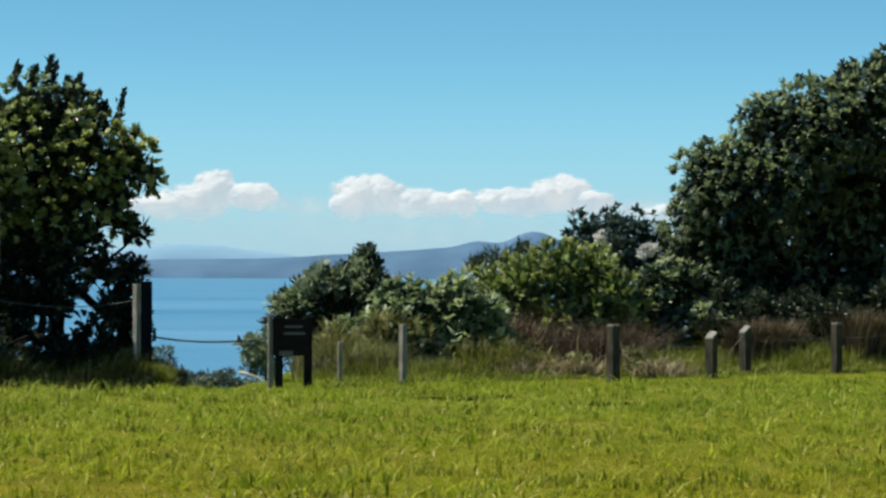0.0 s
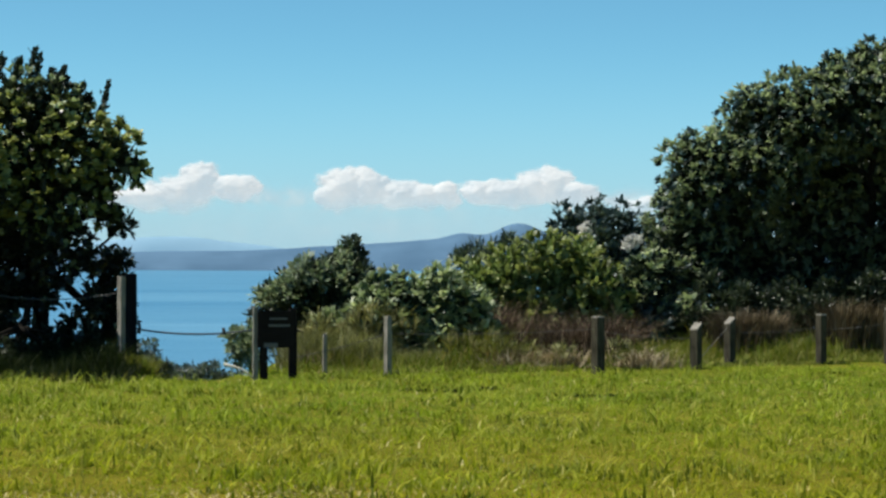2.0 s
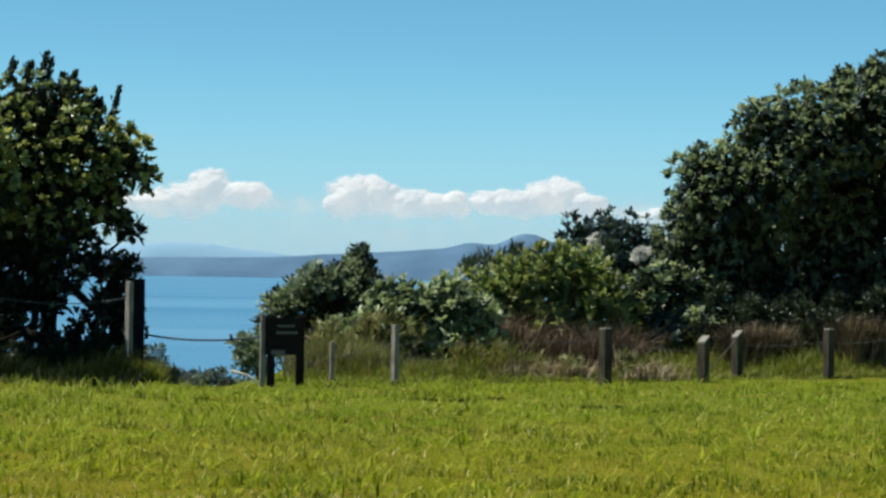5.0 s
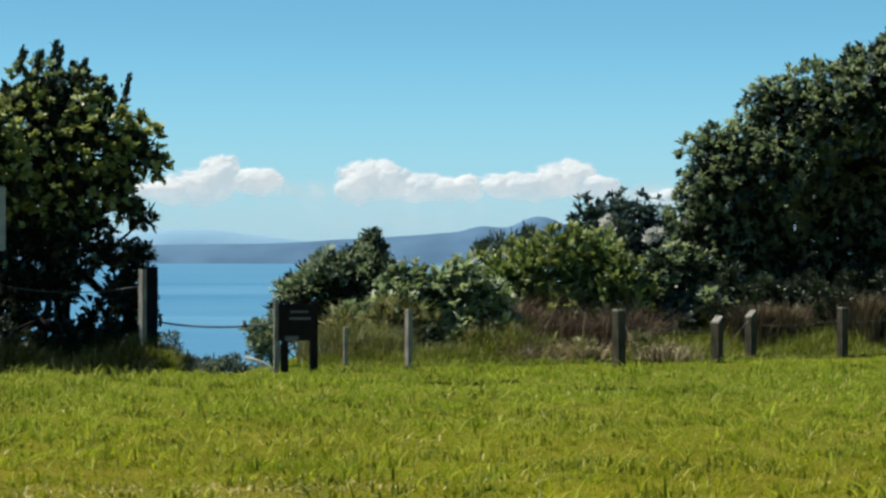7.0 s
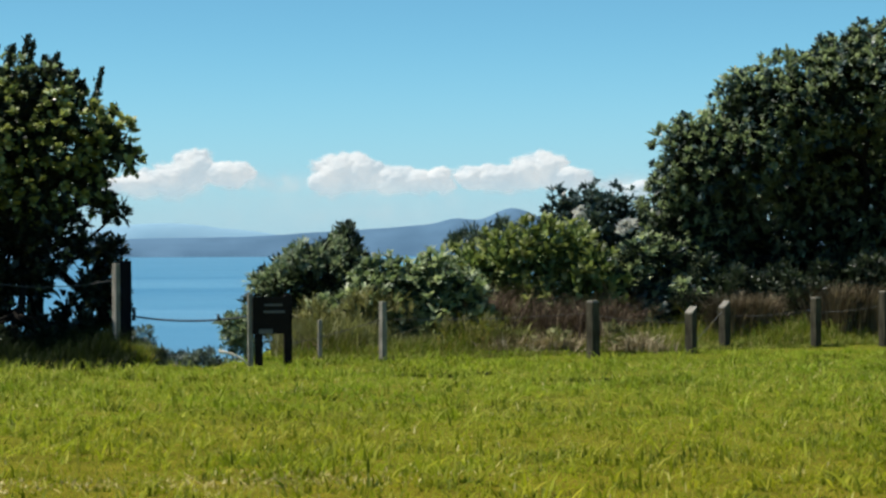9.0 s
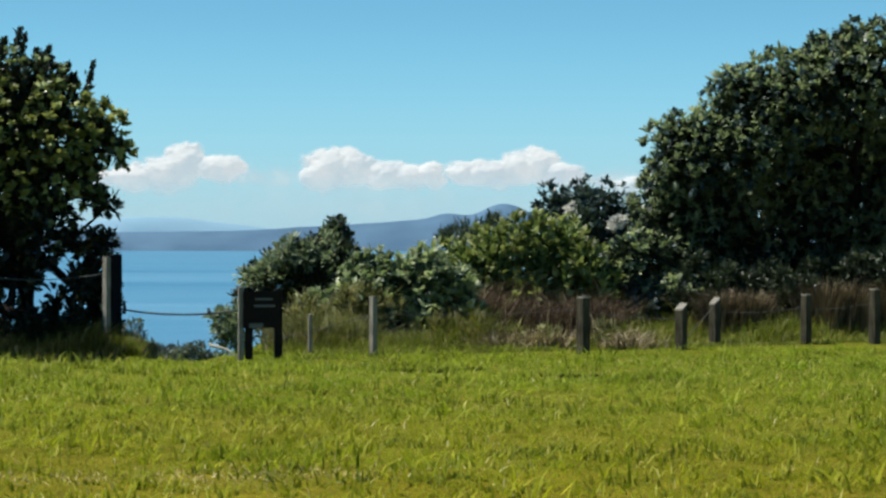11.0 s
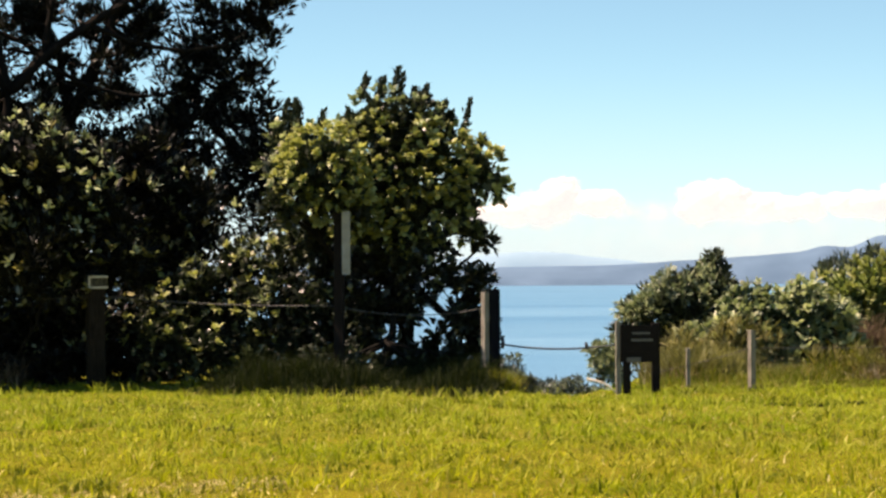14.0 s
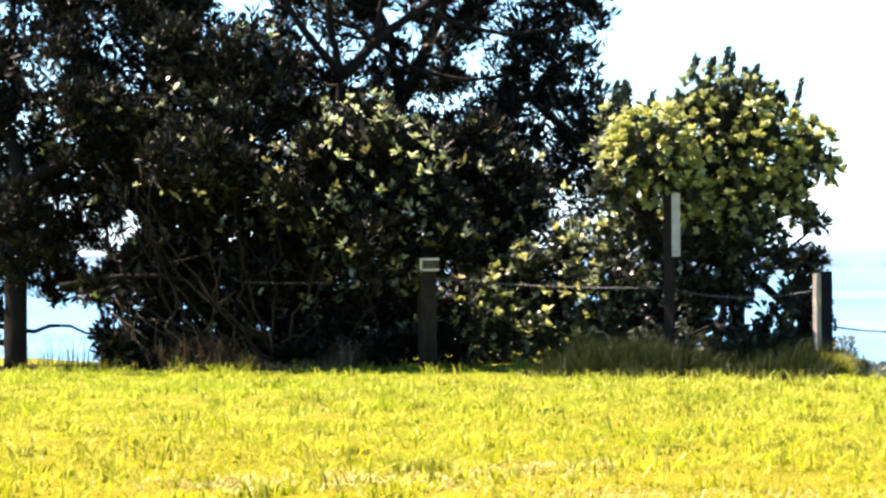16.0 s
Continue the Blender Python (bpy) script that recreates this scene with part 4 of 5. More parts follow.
def bare_limbs(big, hedge, tall):
    """Limbs that show through the leaves, and dead twigs at the hedge's foot."""
    rng = np.random.default_rng(71)
    for owner, rows in ((big, OPEN_LIMBS), (tall, LOW_LIMBS)):
        o = np.array(owner.location)
        for r, pts in rows:
            line = smooth(pts) - o
            limb = part("limb", tube(line, r * 0.95, r * 0.45, 8, 0.15, rng), M_BARK, owner)
            for _ in range(7):
                a = line[int(rng.integers(3, 14))]
                b = a + unit(rng.normal(size=3) * [1, 0.3, 0.7] + [0.1, 0, 0.8]) * rng.uniform(0.5, 1.2)
                part("twig", tube(bent(rng, a, b, 6, 0.12), r * 0.3, 0.01, 5), M_BARK, limb)
    o = np.array(hedge.location)
    for _ in range(15):
        a = np.array([rng.normal(-13.5, 0.8), 37.0, rng.uniform(0.1, 0.5)])
        b = np.array([a[0] + rng.normal(-0.4, 1.2), rng.uniform(36.1, 36.6), rng.uniform(1.6, 3.6)])
        t = np.linspace(0, 1, 10)[:, None]
        mid = (a + b) / 2 + np.array([(b[0] - a[0]) * 0.3, -0.1, -0.35])
        line = (1 - t) ** 2 * a + 2 * t * (1 - t) * mid + t * t * b + rng.normal(size=(10, 3)) * 0.05
        limb = part("limb", tube(line - o, rng.uniform(0.018, 0.035), 0.008, 6, 0.12, rng), M_BRANCH, hedge, "thin brown branch fanning up from the foot")
        for _ in range(2):
            p = line[int(rng.integers(4, 9))]
            q = p + np.array([rng.normal(0, 0.35), rng.uniform(-0.15, 0.05), rng.uniform(0.2, 0.6)])
            part("twig", tube(bent(rng, p - o, q - o, 5, 0.1), 0.009, 0.004, 4), M_BRANCH, limb)
    for _ in range(16):
        x = rng.uniform(-15.6, -12.8)
        a = np.array([x, 36.9 - 0.25 * (x + 12.8) * -0.5, rng.uniform(0.1, 0.6)])
        a[1] = 36.95 + 0.22 * (x + 12.8) * 0.6
        b = a + np.array([rng.uniform(-0.9, 0.3), rng.uniform(-0.15, 0.1), rng.uniform(0.3, 1.1)])
        part("twig", tube(bent(rng, a - o, b - o, 8, 0.14), rng.uniform(0.009, 0.017), 0.005, 5), M_TWIG, hedge, "bare grey dead twig")


def slide(lobes, k):
    """Masses moved and scaled along the line from the viewer."""
    return [(x * k, y * k, EYE[2] + (z - EYE[2]) * k, r * k) for x, y, z, r in lobes]


def build_plants():
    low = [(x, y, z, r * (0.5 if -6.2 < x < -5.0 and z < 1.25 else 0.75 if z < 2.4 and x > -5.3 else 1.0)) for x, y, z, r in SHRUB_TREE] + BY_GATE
    # leaf colours also paint the light: bright band, pale highlights, dark underside
    lit_band = [q for q in SHRUB_TREE if 2.6 < q[2] < 3.7 and q[0] > -7.25]
    dull = [q for q in low if q not in lit_band]
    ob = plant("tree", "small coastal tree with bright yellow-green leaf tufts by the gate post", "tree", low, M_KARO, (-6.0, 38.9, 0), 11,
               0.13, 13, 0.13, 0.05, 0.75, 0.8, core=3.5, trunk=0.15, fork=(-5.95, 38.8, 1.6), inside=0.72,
               extra=[("yellow-green leaf tufts, brightened as if sunlit", lit_band, M_TUFT_YELLOW, {"gap": 0.165, "per": 17, "length": 0.115, "width": 0.068, "near": 1.0, "far": 1.16, "lift": 0.3, "keep": 0.95}),
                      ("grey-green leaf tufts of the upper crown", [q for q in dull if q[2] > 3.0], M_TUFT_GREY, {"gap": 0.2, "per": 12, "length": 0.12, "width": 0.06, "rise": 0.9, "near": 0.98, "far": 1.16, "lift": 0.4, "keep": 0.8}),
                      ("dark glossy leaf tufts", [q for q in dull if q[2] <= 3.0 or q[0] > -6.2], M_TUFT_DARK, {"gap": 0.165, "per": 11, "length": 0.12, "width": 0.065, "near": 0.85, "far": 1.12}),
                      ("pale tufts standing for highlights low in the crown", [q for q in dull if 0.8 < q[2] < 2.6], M_TUFT_GREY, {"gap": 0.34, "per": 8, "length": 0.12, "width": 0.065, "near": 0.9, "far": 1.1, "keep": 0.5})])
    rng = np.random.default_rng(5)
    bx, by, bz = ob.location
    tops = [(-5.02, 3.68, 0.68), (-5.28, 3.7, 0.5), (-5.45, 3.85, 0.45), (-6.35, 4.2, 0.5), (-7.25, 3.8, 0.4), (-4.75, 3.55, 0.25)]
    tops += [(q[0] + rng.uniform(-0.6, 0.6) * q[3], q[2] + q[3] * 0.75, rng.uniform(0.25, 0.5)) for q in SHRUB_TREE if q[2] > 3.3 for _ in range(3)]
    for x, z, h in tops:
        s = np.linspace(0, 1, 130)[:, None]
        pos = np.array([x - bx, 38.2 - by, z - bz]) + s * [h * 0.22, 0, h] + rng.normal(size=(130, 3)) * (0.034 - 0.014 * s)
        part("shoot", leaves(rng, pos, rng.normal(size=(130, 3)) * 0.3 + [0.18, 0, 1.0], 0.1, 0.045), M_KARO, ob, "upright leafy shoot")
    plant("shrub", "open shrub with yellow-green leaves and bare brown stems behind the wire", "shrub", BUSH_A, M_KARO, (-8.6, 39.4, 0), 12, 0.13, 12, 0.13, 0.055, 0.7, 0.7, core=2.2, trunk=0.05, stems=9, inside=0.8,
          extra=[("pale yellow-green leaf tufts", BUSH_A, M_TUFT_YELLOW, {"gap": 0.24, "per": 8, "length": 0.12, "width": 0.065, "near": 0.85, "far": 1.1, "keep": 0.75}),
                 ("olive leaf tufts", BUSH_A, M_TUFT_OLIVE, {"gap": 0.26, "per": 9, "length": 0.12, "width": 0.06, "near": 0.9, "far": 1.12, "keep": 0.6}),
                 ("dark glossy leaf tufts", BUSH_A, M_TUFT_DARK, {"gap": 0.2, "per": 8, "length": 0.12, "width": 0.065, "near": 0.85, "far": 1.1})])
    rv = np.random.default_rng(61)
    veil = [(rv.uniform(-14.6, -9.6), rv.uniform(42.0, 43.2), rv.uniform(3.4, 8.4), rv.uniform(0.35, 0.6)) for _ in range(26)]
    airy = [(x, y, z, r * 0.66) if -14.2 < x < -11.6 and 4.9 < z < 7.3 else (x, y, z, r * 0.9) for x, y, z, r in BIG_A]
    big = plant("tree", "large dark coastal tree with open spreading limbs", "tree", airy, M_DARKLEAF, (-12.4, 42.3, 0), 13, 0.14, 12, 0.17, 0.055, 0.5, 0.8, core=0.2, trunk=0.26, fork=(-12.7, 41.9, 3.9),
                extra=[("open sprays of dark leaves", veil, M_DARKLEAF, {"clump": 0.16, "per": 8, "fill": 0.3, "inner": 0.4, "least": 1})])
    # pale tufts paint sunlit leaves and glints onto the dark hedge
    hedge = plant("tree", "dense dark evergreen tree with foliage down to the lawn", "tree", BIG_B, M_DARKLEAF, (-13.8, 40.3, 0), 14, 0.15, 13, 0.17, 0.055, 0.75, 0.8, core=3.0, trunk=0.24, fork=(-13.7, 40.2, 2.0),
                  extra=[("leaf tufts coloured pale to look sunlit", [(x, y - 0.1, z + 0.05, r) for x, y, z, r in BIG_B if x > -13 and z > 0.9], M_SILVER, {"clump": 0.11, "per": 6, "fill": 0.04, "length": 0.13, "inner": 0.0, "least": 0}),
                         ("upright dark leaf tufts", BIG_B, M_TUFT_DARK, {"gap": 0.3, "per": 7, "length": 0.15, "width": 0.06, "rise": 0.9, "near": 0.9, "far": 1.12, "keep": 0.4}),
                         ("olive-brown leaf tufts low on the right side", [q for q in BIG_B if q[0] > -12.2 and q[2] < 3.2], M_TUFT_WEED, {"gap": 0.24, "per": 7, "length": 0.14, "width": 0.055, "rise": 0.9, "near": 0.92, "far": 1.12, "keep": 0.17}),
                         ("scattered leaves coloured pale for glints of light", BIG_B, M_TUFT_GREY, {"gap": 0.42, "per": 4, "length": 0.12, "width": 0.05, "rise": 0.9, "near": 0.95, "far": 1.15, "keep": 0.48}),
                         ("leaf tufts at the top coloured pale as if sunlit", [(-11.4, 36.67, 3.51, 0.69), (-10.91, 36.82, 3.07, 0.78)], M_TUFT_GREY, {"gap": 0.2, "per": 8, "length": 0.12, "width": 0.055, "lift": 0.5, "keep": 0.4})])
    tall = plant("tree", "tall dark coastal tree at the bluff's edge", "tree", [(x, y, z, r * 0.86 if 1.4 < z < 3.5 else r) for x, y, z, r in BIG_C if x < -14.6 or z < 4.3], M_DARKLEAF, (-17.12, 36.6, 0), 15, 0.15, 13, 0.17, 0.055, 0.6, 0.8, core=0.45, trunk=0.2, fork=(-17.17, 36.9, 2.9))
    bare_limbs(big, hedge, tall)
    # masses on the upper outline, whose bluish tufts paint a haze fringe
    rim = [q for q in RIGHT if q[2] - 0.55 * (q[0] - 5.0) > 2.6]
    # darker inner leaves stand for shade in the gaps between olive tufts
    plant("tree", "big round dark green coastal tree", "tree", RIGHT, M_KARO, (7.6, 47.3, 0), 16, 0.15, 16, 0.14, 0.055, 1.0, 0.5, core=4.0, trunk=0.17, fork=(7.5, 47.4, 1.4), inside=0.72,
          extra=[("olive green leaf tufts", RIGHT, M_TUFT_OLIVE, {"gap": 0.18, "per": 13, "length": 0.16, "width": 0.05, "rise": 0.6, "near": 0.84, "far": 1.1, "spread": (0.2, 1.3), "drift": 0.45}),
                 ("leaf tufts along the outline, coloured bluish for haze", rim, M_TUFT_BLUE, {"gap": 0.24, "per": 12, "length": 0.13, "width": 0.06, "rise": 0.3, "near": 1.0, "far": 1.12, "lift": 0.7, "keep": 0.95})])
    plant("tree", "grey-green tree behind the hedge of shrubs", "tree", MID, M_BLUEDARK, (3.5, 47.9, 0), 17, 0.17, 20, 0.12, 0.045, 0.9, core=4.0, trunk=0.1, fork=(3.5, 47.9, 0.7), inside=0.72,
          extra=[("grey-green leaf tufts", MID, M_TUFT_BLUE, {"gap": 0.2, "per": 11, "length": 0.14, "width": 0.06, "near": 0.9, "far": 1.15}),
                 ("patch of pale blossom", [(3.6, 45.2, 2.0, 0.12), (3.74, 45.2, 2.08, 0.1), (2.95, 46.9, 2.3, 0.11)], M_PALE, {"clump": 0.07, "per": 24, "fill": 1.0, "length": 0.06})])
    plant("shrub", "green large-leaved coastal shrub in full sun", "shrub", GREEN + SHADED, M_GREEN, (1.8, 44.2, 0), 18, 0.16, 12, 0.16, 0.06, 0.8, core=5.0, trunk=0.07, stems=6, inside=0.72,
          extra=[("upright sunlit leaf tufts", GREEN, M_TUFT_GREEN, {"gap": 0.2, "per": 10, "length": 0.19, "width": 0.075, "rise": 0.9, "near": 0.9, "far": 1.15, "spread": (0.15, 1.1)})])
    plant("shrub", "dark blue-green shrub on the bluff", "shrub", BACK, M_BLUEDARK, (1.3, 47.2, 0), 19, 0.14, 26, 0.16, 0.03, 1.1, 0.8, trunk=0.06, stems=4)
    # silvery leaves, shifted up and left, paint the highlights on this shrub
    plant("shrub", "dense dark green rounded shrub beside the sign", "shrub", slide(DARK, 1.025), M_KARO, (-1.85, 42.0, 0), 20, 0.13, 18, 0.12, 0.05, 0.8, trunk=0.07, stems=6,
          extra=[("pale grey-green leaves painting the lit upper left", [(x - 0.08, y - 0.12, z + 0.1, r * 0.85) for x, y, z, r in slide(DARK, 1.025)[:6]], M_SILVER, {"clump": 0.12, "per": 14, "fill": 0.6, "least": 1})])
    plant("shrub", "small grey-green shrub beside the sign's post", "shrub", SMALL, M_SILVER, (-2.7, 37.6, 0), 21, 0.1, 22, 0.09, 0.04, 1.2, trunk=0.03, stems=3)
    plant("shrub", "silvery grey-green coastal shrub", "shrub", slide(GREY, 0.975), M_OLIVE, (-0.4, 41.0, 0), 22, 0.15, 12, 0.15, 0.06, 0.9, core=5.0, trunk=0.06, stems=6, inside=0.72,
          extra=[("silvery grey-green leaf tufts", slide(GREY, 0.975), M_TUFT_GREY, {"gap": 0.16, "per": 10, "length": 0.16, "width": 0.075, "rise": 0.7, "near": 0.9, "far": 1.12})])
    plant("shrub", "low pale leafy scrub behind the rope fence", "shrub", [q for q in SCRUB if q[2] < 0.6], M_SCRUB, (0.3, 39.9, 0), 25, 0.13, 20, 0.13, 0.018, 0.7, 0.9, trunk=0.03, stems=8, inside=0.9,
          extra=[("broad yellowish weed leaves", [q for q in SCRUB if (q[0] < -0.2 or 0.2 < q[0] < 1.2) and q[2] < 0.7], M_TUFT_WEED, {"gap": 0.11, "per": 11, "length": 0.2, "width": 0.018, "rise": 1.2, "near": 0.7, "far": 1.0, "spread": (0.1, 0.9)})])
    plant("shrub", "low dark undergrowth at the foot of the big round tree", "shrub", UNDER, M_KARO, (6.3, 45.6, 0), 24, 0.14, 16, 0.13, 0.05, 0.8, trunk=0.06, stems=8,
          extra=[("grey-green leaf tufts", [q for q in UNDER if q[0] < 4.9], M_TUFT_GREY, {"gap": 0.17, "per": 11, "length": 0.15, "width": 0.065, "near": 0.95, "far": 1.16, "keep": 0.85}),
                 ("blue-green leaf tufts", [q for q in UNDER if q[0] < 5.0], M_TUFT_BLUE, {"gap": 0.24, "per": 10, "length": 0.14, "width": 0.06, "near": 0.9, "far": 1.1})])
    low = [(x, y, z - 0.14, r * 0.85) if x > -3.95 else (x, y, z, r) for x, y, z, r in GAPSHRUB]
    plant("shrub", "low blue-grey shrub in the gap above the beach", "shrub", low, M_BLUEGREY, (-3.6, 37.9, 0), 23, 0.08, 16, 0.09, 0.03, 1.3, trunk=0.02, stems=3)


build_plants()


# ---- grass ----
def blades(rng, x, y, height, width, lean=0.45, sink=0.01):
    """Bent grass blades, three triangles each."""
    n = len(x)
    base = np.stack([x, y, ground_z(x, y) - sink], 1)
    b = rng.uniform(0, 2 * np.pi, n)
    a = b + np.pi / 2 + rng.normal(0, 0.5, n)
    side = np.stack([np.cos(a), np.sin(a), 0 * a], 1) * (width * rng.uniform(0.6, 1.3, n))[:, None] * 0.5
    tip = np.stack([np.cos(b), np.sin(b), 0 * b], 1) * (height * np.abs(rng.normal(0, lean, n)))[:, None]
    up = np.zeros((n, 3))
    up[:, 2] = height
    mid = base + up * 0.55 + tip * 0.3
    v = np.stack([base - side, base + side, mid - side * 0.8, mid + side * 0.8, base + up * 0.98 + tip], 1).reshape(-1, 3)
    k = np.arange(n)[:, None] * 5
    return v, np.concatenate([k + [[0, 1, 3]], k + [[0, 3, 2]], k + [[2, 3, 4]]])


def fan(rng, n, d0, d1, a0, a1):
    d = np.sqrt(rng.uniform(d0 * d0, d1 * d1, n))
    a = np.radians(rng.uniform(a0, a1, n))
    return d * np.sin(a), d * np.cos(a)


def wave(x, y, s, p=0.0):
    return np.sin(x * s + p) * np.cos(y * s * 0.83 - p) + 0.6 * np.sin(x * s * 2.3 - y * s * 1.7 + p * 2) + 0.4 * np.cos(x * s * 4.1 + y * s * 3.7)


# middle, spread and number of blades of each worn patch
DRY_PATCHES = ((-5.3, 18.6, 0.45, 0.55, 2600), (-6.6, 17.9, 0.5, 0.3, 1500), (-4.3, 19.6, 0.3, 0.4, 900), (-3.6, 17.6, 0.5, 0.3, 900), (-1.2, 17.9, 0.8, 0.3, 900))


def build_grass():
    rng = np.random.default_rng(31)
    # a fine low sward, and tufts of broader blades over it
    x, y = fan(rng, 240000, 14.5, 40.5, -28.5, 14)
    ok = y < edge_of(x) + 1.0
    x, y = x[ok], y[ok]
    h = (0.03 + 0.009 * wave(x, y, 1.3)) * rng.uniform(0.5, 1.5, len(x))
    v0, f0 = blades(rng, x, y, np.clip(h, 0.015, 0.2), 0.013, 1.5)
    cx, cy = fan(rng, 5200, 14.5, 40.5, -28.5, 14)
    ok = cy < edge_of(cx) + 0.5
    cx, cy = cx[ok], cy[ok]
    size = rng.gamma(3.0, 0.33, len(cx))
    idx = np.repeat(np.arange(len(cx)), rng.poisson(11, len(cx)))
    x = cx[idx] + rng.normal(0, 0.045, len(idx)) * size[idx]
    y = cy[idx] + rng.normal(0, 0.045, len(idx)) * size[idx]
    v1, f1 = blades(rng, x, y, np.clip(0.07 * size[idx] * rng.uniform(0.5, 1.4, len(idx)), 0.02, 0.2), 0.022, 1.4)
    stuff("lawn_grass", v0, f0, M_SWARD, "short sunlit yellow-green lawn grass", "grass")
    stuff("lawn_tufts", v1, f1, M_LAWN, "uneven brighter tufts standing in the lawn", "grass")
    # darker, coarser tufts among the rest
    cx, cy = fan(rng, 1500, 15, 38, -28.5, 14)
    ok = (cy < edge_of(cx) - 0.5) & (wave(cx, cy, 0.9, 1.3) > -0.3)
    cx, cy = cx[ok], cy[ok]
    size = rng.gamma(3.0, 0.33, len(cx))
    idx = np.repeat(np.arange(len(cx)), rng.poisson(16, len(cx)))
    x = cx[idx] + rng.normal(0, 0.08, len(idx)) * size[idx]
    y = cy[idx] + rng.normal(0, 0.03, len(idx)) * size[idx]
    stuff("lawn_tufts", *blades(rng, x, y, np.clip(0.07 * size[idx] * rng.uniform(0.5, 1.4, len(idx)), 0.02, 0.16), 0.02, 1.2), M_TUFT, "darker green coarse tufts in the lawn", "grass")
    # straw stalks standing over the lawn
    x, y = fan(rng, 6000, 15.5, 36, -28, 13)
    x, y = np.append(x, [-2.9, 3.0, -4.6]), np.append(y, [19.0, 19.5, 21.0])
    h = np.append(rng.uniform(0.035, 0.11, 6000), [0.16, 0.15, 0.15])
    stuff("grass_stalks", *blades(rng, x, y, h, 0.014, 1.1), M_STRAW, "pale dry seed stalks standing over the lawn", "grass")
    # small pale seed heads and clover flowers, low in the lawn
    m = 420
    cx, cy = fan(rng, m, 16, 35, -28, 13)
    idx = np.repeat(np.arange(m), 7)
    pos = np.stack([cx, cy, ground_z(cx, cy) + rng.uniform(0.03, 0.075, m)], 1)[idx] + rng.normal(size=(len(idx), 3)) * 0.008
    stuff("seed_heads", *leaves(rng, pos, rng.normal(size=(len(idx), 3)) + [0, 0, 0.5], 0.026, 0.014), M_STRAW, "small pale seed heads low in the lawn", "grass")
    # dark blades standing for shaded hollows in the lawn, and a dead tuft
    x = np.concatenate([rng.uniform(a, b, n) for a, b, _, n in ((-0.35, 0.65, 0, 170), (1.85, 2.35, 0, 110), (0.7, 1.0, 0, 50), (-6.4, -6.0, 0, 50))])
    y = np.concatenate([rng.normal(c, 0.05, n) for _, _, c, n in ((0, 0, 32.8, 170), (0, 0, 31.6, 110), (0, 0, 33.3, 50), (0, 0, 27.0, 50))])
    stuff("shaded_hollows", *blades(rng, x, y, rng.uniform(0.03, 0.075, len(x)), 0.025, 1.0), M_SHADE_GRASS, "flat dark green mats of weed in the lawn", "weeds")
    x, y = rng.normal(-5.46, 0.07, 130), rng.normal(19.4, 0.1, 130)
    stuff("coarse_grass_tuft", *blades(rng, x, y, rng.uniform(0.06, 0.15, 130), 0.014, 2.2), M_TUFT, "sprawling coarse grass tuft in the worn lawn", "grass")
    # tall stems in the opening beside the leaning trunk
    x, y = rng.uniform(-17.0, -15.2, 110), rng.normal(36.9, 0.2, 110)
    stuff("grass_stalks", *blades(rng, x, y, rng.uniform(0.2, 0.65, 110), 0.016, 0.35), M_SHADE_GRASS, "tall dark grass stems at the bluff's edge", "grass")
    # thin dry patches of lawn with straw thatch
    x = np.concatenate([rng.normal(cx, sx, n) for cx, cy, sx, sy, n in DRY_PATCHES])
    y = np.concatenate([rng.normal(cy, sy, n) for cx, cy, sx, sy, n in DRY_PATCHES])
    stuff("dry_thatch", *blades(rng, x, y, rng.uniform(0.012, 0.05, len(x)), 0.016, 2.0), M_THATCH, "thin dry straw-coloured thatch in worn patches of the lawn", "grass")
    # long grass along the rope fence
    m = 1900
    cx = rng.uniform(-2.0, 9.8, m)
    line = 37.3 + np.maximum(cx + 0.5, 0) * 0.62
    cy = line + rng.gamma(1.7, 0.85, m) * np.where(cx < 0.9, 0.5, 1.0) - 0.2
    tall = np.clip((cy - line) / 1.6, 0.2, 1) * np.clip(0.33 + 0.15 * wave(cx, cy, 1.7), 0.1, 0.7) * rng.uniform(0.55, 1.3, m)
    idx = np.repeat(np.arange(m), rng.poisson(38, m))
    x = cx[idx] + rng.normal(0, 0.11, len(idx))
    y = cy[idx] + rng.normal(0, 0.11, len(idx))
    stuff("long_grass", *blades(rng, x, y, np.clip(tall[idx] * rng.uniform(0.5, 1.15, len(idx)), 0.05, 0.85), 0.018, 0.65), M_TALL, "long unmown green grass in clumps along the fence", "grass")
    # long grass under the small tree, shade in its colour, and the hedge's fringe
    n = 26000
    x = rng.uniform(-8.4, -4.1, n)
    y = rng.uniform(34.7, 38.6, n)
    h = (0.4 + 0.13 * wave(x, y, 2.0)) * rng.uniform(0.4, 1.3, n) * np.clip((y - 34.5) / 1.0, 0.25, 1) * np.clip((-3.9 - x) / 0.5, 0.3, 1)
    stuff("long_grass", *blades(rng, x, y, np.clip(h, 0.06, 0.75), 0.014, 0.5), M_SHADE_GRASS, "long dark green grass under the small tree", "grass")
    n = 450
    x, y = rng.uniform(-8.6, -4.0, n), rng.normal(34.6, 0.12, n)
    stuff("long_grass", *blades(rng, x, y, rng.uniform(0.06, 0.2, n), 0.014, 0.6), M_TALL, "sunlit fringe of longer grass before the dark grass", "grass")
    m = 150
    cx = rng.uniform(-17.2, -8.4, m)
    cy = 37.0 - 0.05 * np.abs(cx + 10.5) + rng.normal(0, 0.2, m) - 0.1 * np.maximum(-cx - 11, 0)
    idx = np.repeat(np.arange(m), rng.poisson(16, m))
    x, y = cx[idx] + rng.normal(0, 0.07, len(idx)), cy[idx] + rng.normal(0, 0.05, len(idx))
